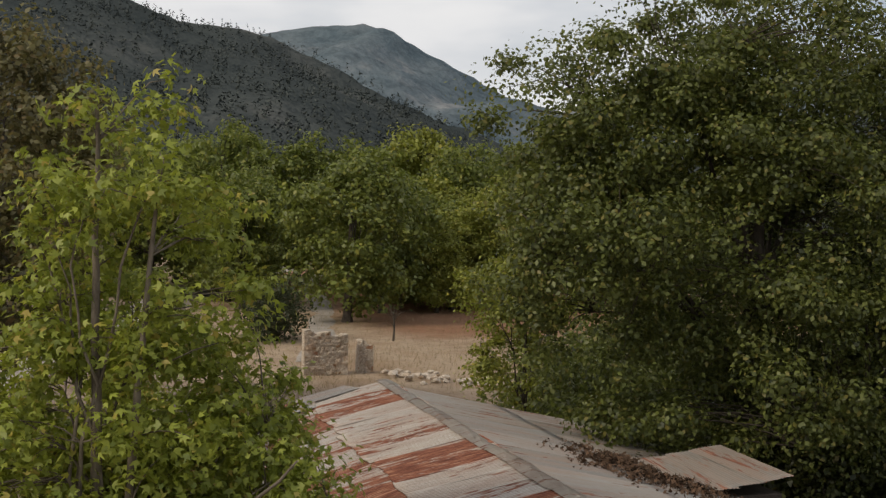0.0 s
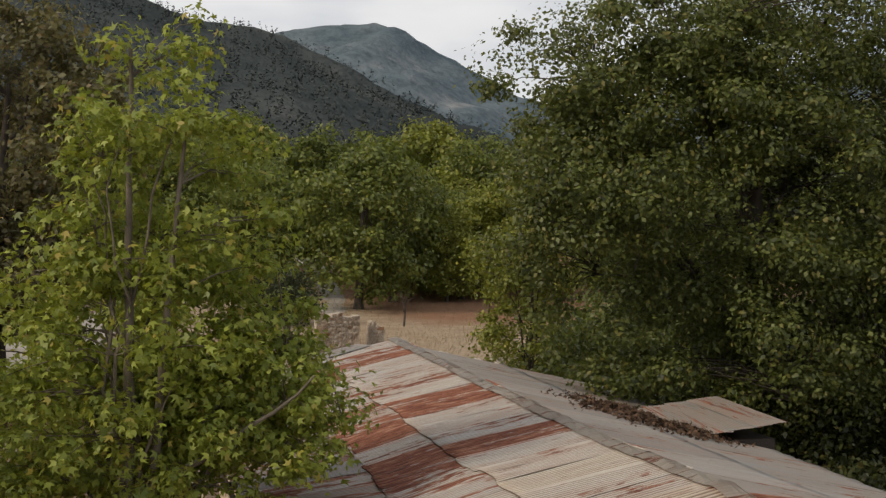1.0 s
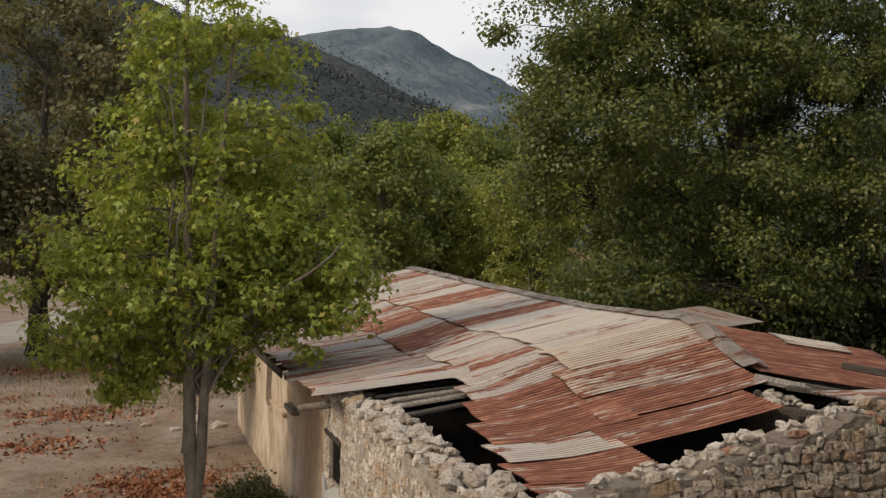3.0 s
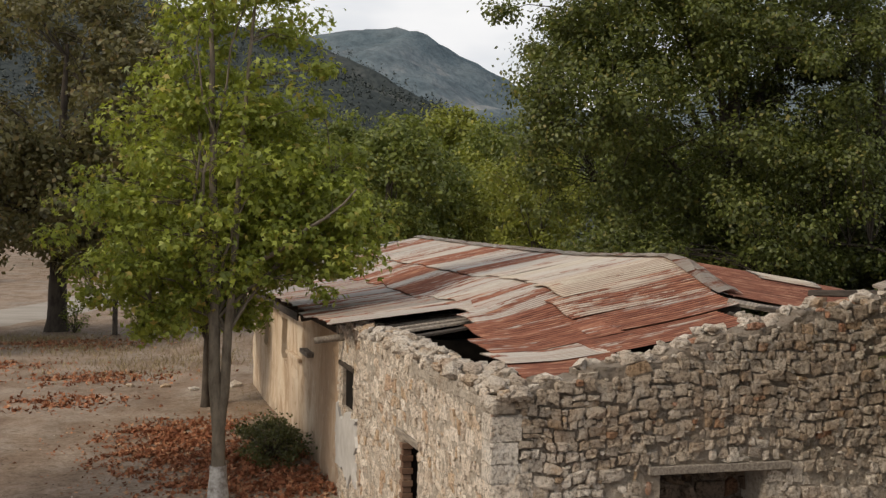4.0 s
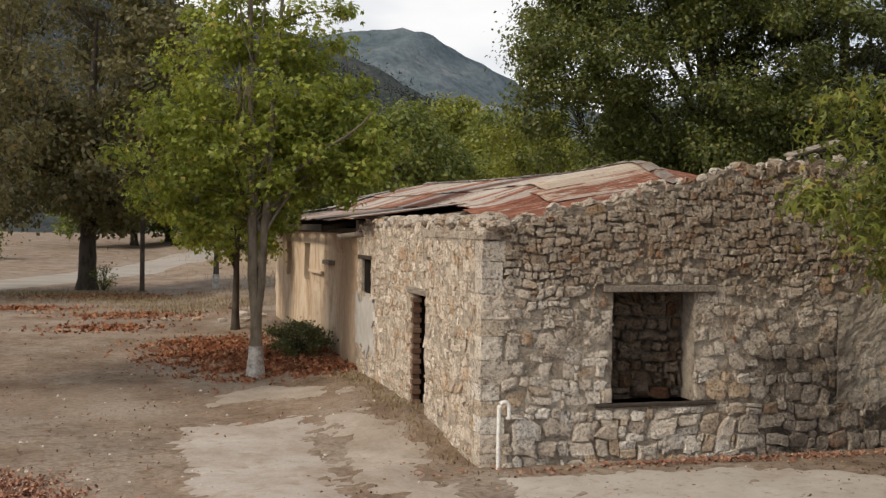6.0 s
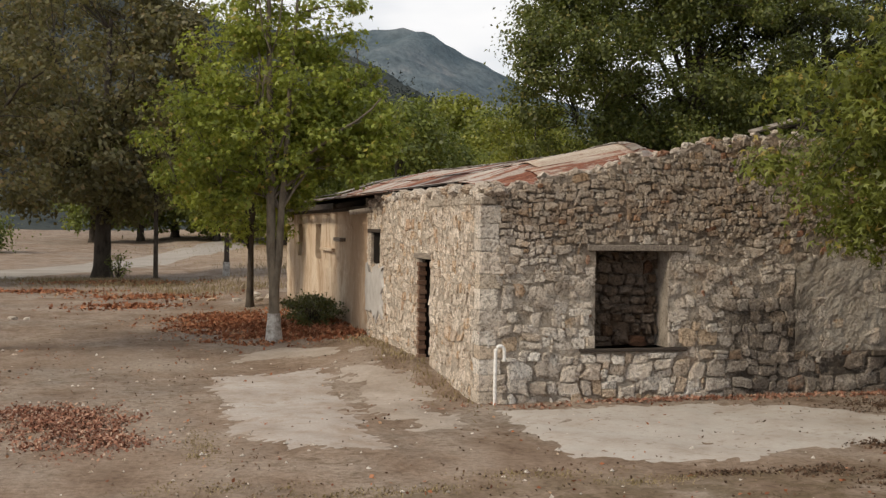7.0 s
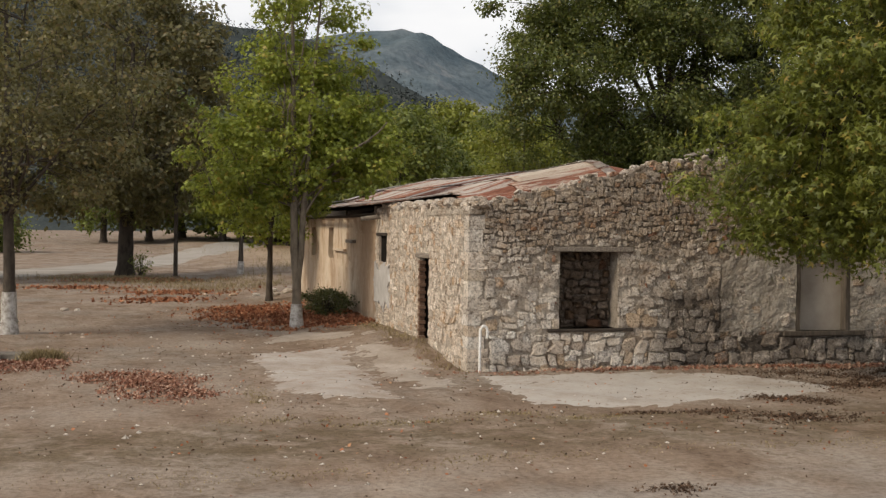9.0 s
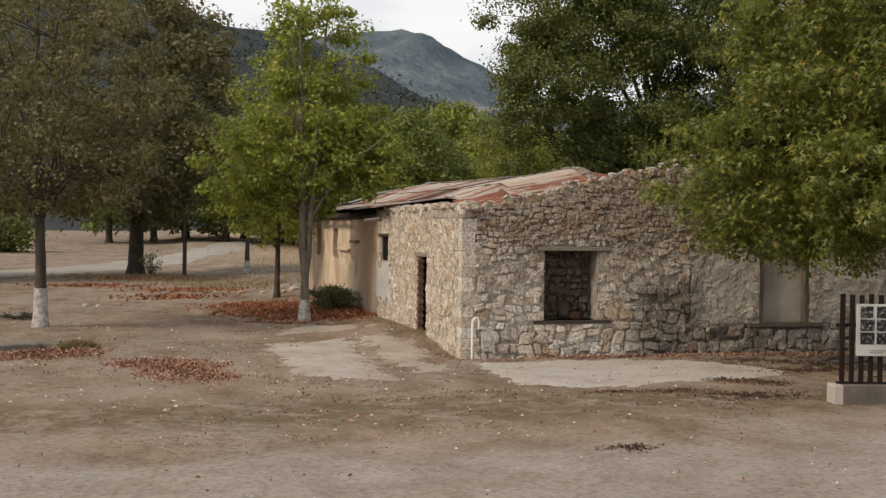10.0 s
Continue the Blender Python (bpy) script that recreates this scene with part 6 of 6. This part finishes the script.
def tufts(name, label, spots, n, height, material="grass"):
    cen = []
    for (x0, y0, rx, ry) in spots:
        m = n // len(spots)
        cen.append(np.stack([x0 + rng.normal(0, 0.5, m) * rx, y0 + rng.normal(0, 0.5, m) * ry], 1))
    c2 = np.concatenate(cen)
    nb = len(c2)
    z = ground_height(c2[:, 0], c2[:, 1]) - 0.01
    a, h = rng.uniform(0, 6.28, nb), height * rng.uniform(0.4, 1.2, nb)
    lean_ = rng.normal(0, 0.45, (nb, 2)) * h[:, None]
    side = np.stack([np.cos(a), np.sin(a)], 1) * 0.012
    v = np.zeros((nb, 3, 3))
    v[:, 0, :2], v[:, 1, :2], v[:, 2, :2] = c2 - side, c2 + side, c2 + lean_
    v[:, 0, 2], v[:, 1, 2], v[:, 2, 2] = z, z, z + h
    f = np.arange(nb * 3).reshape(-1, 3)
    return obj(name, mesh_from(name, v.reshape(-1, 3), f, material), None, label, "grass", "stuff")


tufts("dry_grass", "straw-coloured dry grass along the wall foot", [(-0.2, 1.6, 0.5, 2.4), (-0.25, 4.6, 0.4, 2.0), (-0.35, 7.6, 0.4, 2.0), (-0.5, 17, 0.8, 6.0)], 1300, 0.08)
tufts("dry_grass", "sparse trodden grass in the yard", [(-0.9, -5.1, 0.9, 0.3), (-2.6, -5.5, 1.2, 0.25), (-4.4, -5.0, 1.0, 0.4), (-4.3, -2.6, 0.25, 1.2), (-1.5, -8.2, 2.4, 0.4), (-5.0, -8.6, 2.4, 0.5), (2.6, -8.2, 2.4, 0.4), (0.6, -5.6, 1.2, 0.2)], 6400, 0.028)
tufts("dry_grass", "straw-coloured tall grass by the roadside trees", [(-4.5, 36, 5.0, 3.0), (-7.5, 40, 4.0, 2.0), (-2.0, 30, 4.0, 4.0), (-8.0, 2.9, 0.35, 0.2)], 6000, 0.24)
tufts("dry_grass", "pale dry grass over the far field", [(16, 62, 14, 14), (30, 70, 20, 18), (14, 90, 20, 14), (8, 48, 8, 10)], 9000, 0.4)

# pebbles and clods
peb = []
rp = np.random.default_rng(17)
for q in range(520):
    x, y = rp.normal(-2, 5), rp.normal(-3, 6.5)
    if 0 < x < 10.6 and y > -0.2:
        continue
    s = rp.uniform(0.012, 0.04) * (1.9 if rp.random() < 0.05 else 1)
    d = np.array([[1, 0, 0], [0, 1, 0], [-1, 0, 0], [0, -1, 0], [0, 0, 0.8]]) * s * rp.uniform(0.6, 1.3, (5, 1))
    v = d + np.array([x, y, float(ground_height(x, y)) + 0.002])
    peb.append((v, np.array([[0, 1, 4], [1, 2, 4], [2, 3, 4], [3, 0, 4]])))
v, f = join_parts(peb)
obj("pebbles", mesh_from("pebbles", v, f, "stone_top"), None, "pale pebbles scattered over the dirt", "stones", "stuff")

# kerb blocks by the leaf heap, loose rocks by the tree
for x, y, s, tw in ((-9.3, 3.0, 0.5, 20), (-8.4, 3.3, 0.42, -15), (-10.3, 2.6, 0.5, 5)):
    bm = box(-0.5, 0.5, -0.16, 0.16, -0.08, 0.14, 0.03)
    b_ = part("kerb_block", bm, "grimy", None, "weathered grey kerb block half sunk in leaves")
    tagged(b_, category="stone")
    b_.matrix_basis = pose(x, y, float(ground_height(x, y)), 0, 0, tw)
for n, (x, y, s) in enumerate(((-1.0, 22.0, 0.4), (-0.5, 22.6, 0.5), (-1.6, 23.2, 0.35), (-8.3, 17.4, 0.34), (-0.9, 24.0, 0.55), (-2.4, 24.5, 0.4), (-3.4, 25.0, 0.3), (-7.9, 17.1, 0.24))):
    obj("field_stone", ROCKS[n], None, "loose pale field stone on the ground", "stone", group="loose stones", at=pose(x, y, float(ground_height(x, y)) + s * 0.12, 0, 0, n * 50) @ Matrix.Diagonal((s, s, s, 1)))

# ---- ruins in the field ----
def ruin(x, y, w, h, th, label, lim):
    top = lambda u: h * (1 - 0.12 * (u / w)) + 0.12 * math.sin(u * 6)
    root = thing("ruined_wall", label, "ruin", at=Matrix.Translation((x, y, float(ground_height(x, y)))))
    body = cell_wall("core", np.linspace(0, w, 8), np.arange(-0.3, h + 0.3, 0.25), top, [], on_south, th, "stone_upper", root, "", 0.03)
    cells = rubble_cells(0, w, top, [], 0.24, 0.2, rnd=random.Random(int(x * 3)))
    lay_stones(cells, root, on_south, lim, (w / 2, h / 2), "stone_upper", lambda u, v, r: r.uniform(0.02, 0.08), 0.02, seed=int(w * 10))
    return root


ruin(9.4, 58.0, 2.5, 2.5, 0.7, "freestanding stub of ruined dry-stone wall in the field", 60)
ruin(12.6, 58.5, 0.9, 1.9, 0.7, "short pier of ruined dry-stone wall in the field", 30)
rw = np.random.default_rng(5)
for q in range(110):
    s_ = rw.uniform(0, 1)
    x, y = 14.5 + 7.5 * s_ + rw.normal(0, 0.6), 57 - 9 * s_ + rw.normal(0, 0.7)
    s = rw.uniform(0.25, 0.65)
    obj("field_stone", ROCKS[q % 10], None, "tumbled pale stone of a fallen field wall", "stone", group="fallen field wall", at=pose(x, y, float(ground_height(x, y)) + s * 0.1 + rw.uniform(0, 0.25), rw.uniform(-20, 20), 0, rw.uniform(0, 360)) @ Matrix.Diagonal((s, s * 0.8, s, 1)))

# ---- stones of the house walls ----
rq = random.Random(12)
z_ = -0.08
while z_ < 2.95:       # dressed blocks that turn the corner
    h = min(rq.uniform(0.16, 0.36), 3.02 - z_)
    bm = box(-0.014, rq.uniform(0.2, 0.46), -0.016, rq.uniform(0.24, 0.44), z_ + 0.003, z_ + h - 0.003, 0.01)
    bmesh.ops.subdivide_edges(bm, edges=bm.edges[:], cuts=1)
    for v in bm.verts:
        v.co += Vector([rq.gauss(0, 0.005) for _ in range(3)])
    part("quoin", bm, rq.choice(("stone_quoin", "stone_block", "stone_sunlit")), south)
    z_ += h


def chips(cells, wall, place, n, material, seed, label):
    """Small wedged chips along the joints, one joined mesh."""
    r = random.Random(seed)
    vs, fs = [], []
    for _ in range(n):
        poly = r.choice(cells)[0]
        e = r.randrange(len(poly))
        (a, b), (p, q) = poly[e], poly[(e + 1) % len(poly)]
        s = r.random()
        u, v = a + (p - a) * s + r.gauss(0, 0.012), b + (q - b) * s + r.gauss(0, 0.012)
        size, up_ = r.uniform(0.010, 0.030), r.uniform(0.004, 0.018)
        k0, m, turn = len(vs), r.choice((4, 5, 6)), r.uniform(0, 6.28)
        ring = [(size * r.uniform(0.6, 1.2) * math.cos(turn + 6.283 * i_ / m) * 1.4, size * r.uniform(0.6, 1.2) * math.sin(turn + 6.283 * i_ / m)) for i_ in range(m)]
        vs += [place(u + x, v + y, -0.02) for x, y in ring] + [place(u + x * 0.85, v + y * 0.85, up_ * r.uniform(0.7, 1.2)) for x, y in ring]
        fs += [tuple(k0 + m + i_ for i_ in range(m))] + [(k0 + i_, k0 + (i_ + 1) % m, k0 + m + (i_ + 1) % m, k0 + m + i_) for i_ in range(m)]
    obj("chinking", mesh_from("chinking", vs, fs, material), wall, label, kind="stuff")


cells = rubble_cells(0.0, 10.6, gable_top, [WINDOW_A, WINDOW_B, (1.74, 3.44, 2.33, 2.43), (6.86, 8.8, 0.58, 0.7), (1.62, 3.5, 0.72, 0.8)], 0.25, 0.13, random.Random(31))
lay_stones(cells, south, on_south, 300, (2.2, 1.8), lambda u, v: "stone_upper" if v > 2.45 + 0.25 * math.sin(u * 2.7) else ("stone_block" if v < 1.5 and u < 4.2 else "stone"), south_proud, 0.003, south_keep, seed=6)
chips([c for c in cells if not coat(*c[1])], south, on_south, 1700, "stone", 41, "small chips wedged in the joints")
cells = rubble_cells(0.0, 8.7, west_top, [DOOR, SLIT, (7.0, 8.65, 0.82, 1.76), (-0.1, 3.4, 3.02, 3.16), (2.95, 4.2, 2.1, 2.2)], 0.2, 0.15, random.Random(32))
lay_stones(cells, west, on_west, 300, (2.0, 1.6), "stone_sunlit", lambda u, v, r: r.uniform(-0.004, 0.026), 0.004, lambda u, v, r: u > 0.3 and r.random() > 0.05, seed=7)
chips(cells, west, on_west, 1100, "stone_sunlit", 42, "small chips in a painted sunlit tone wedged in the joints")
cells = rubble_cells(1.9, 3.1, lambda u: 2.34, [], 0.2, 0.17, rnd=random.Random(33))
blocking = bpy.data.objects["window_blocking"]
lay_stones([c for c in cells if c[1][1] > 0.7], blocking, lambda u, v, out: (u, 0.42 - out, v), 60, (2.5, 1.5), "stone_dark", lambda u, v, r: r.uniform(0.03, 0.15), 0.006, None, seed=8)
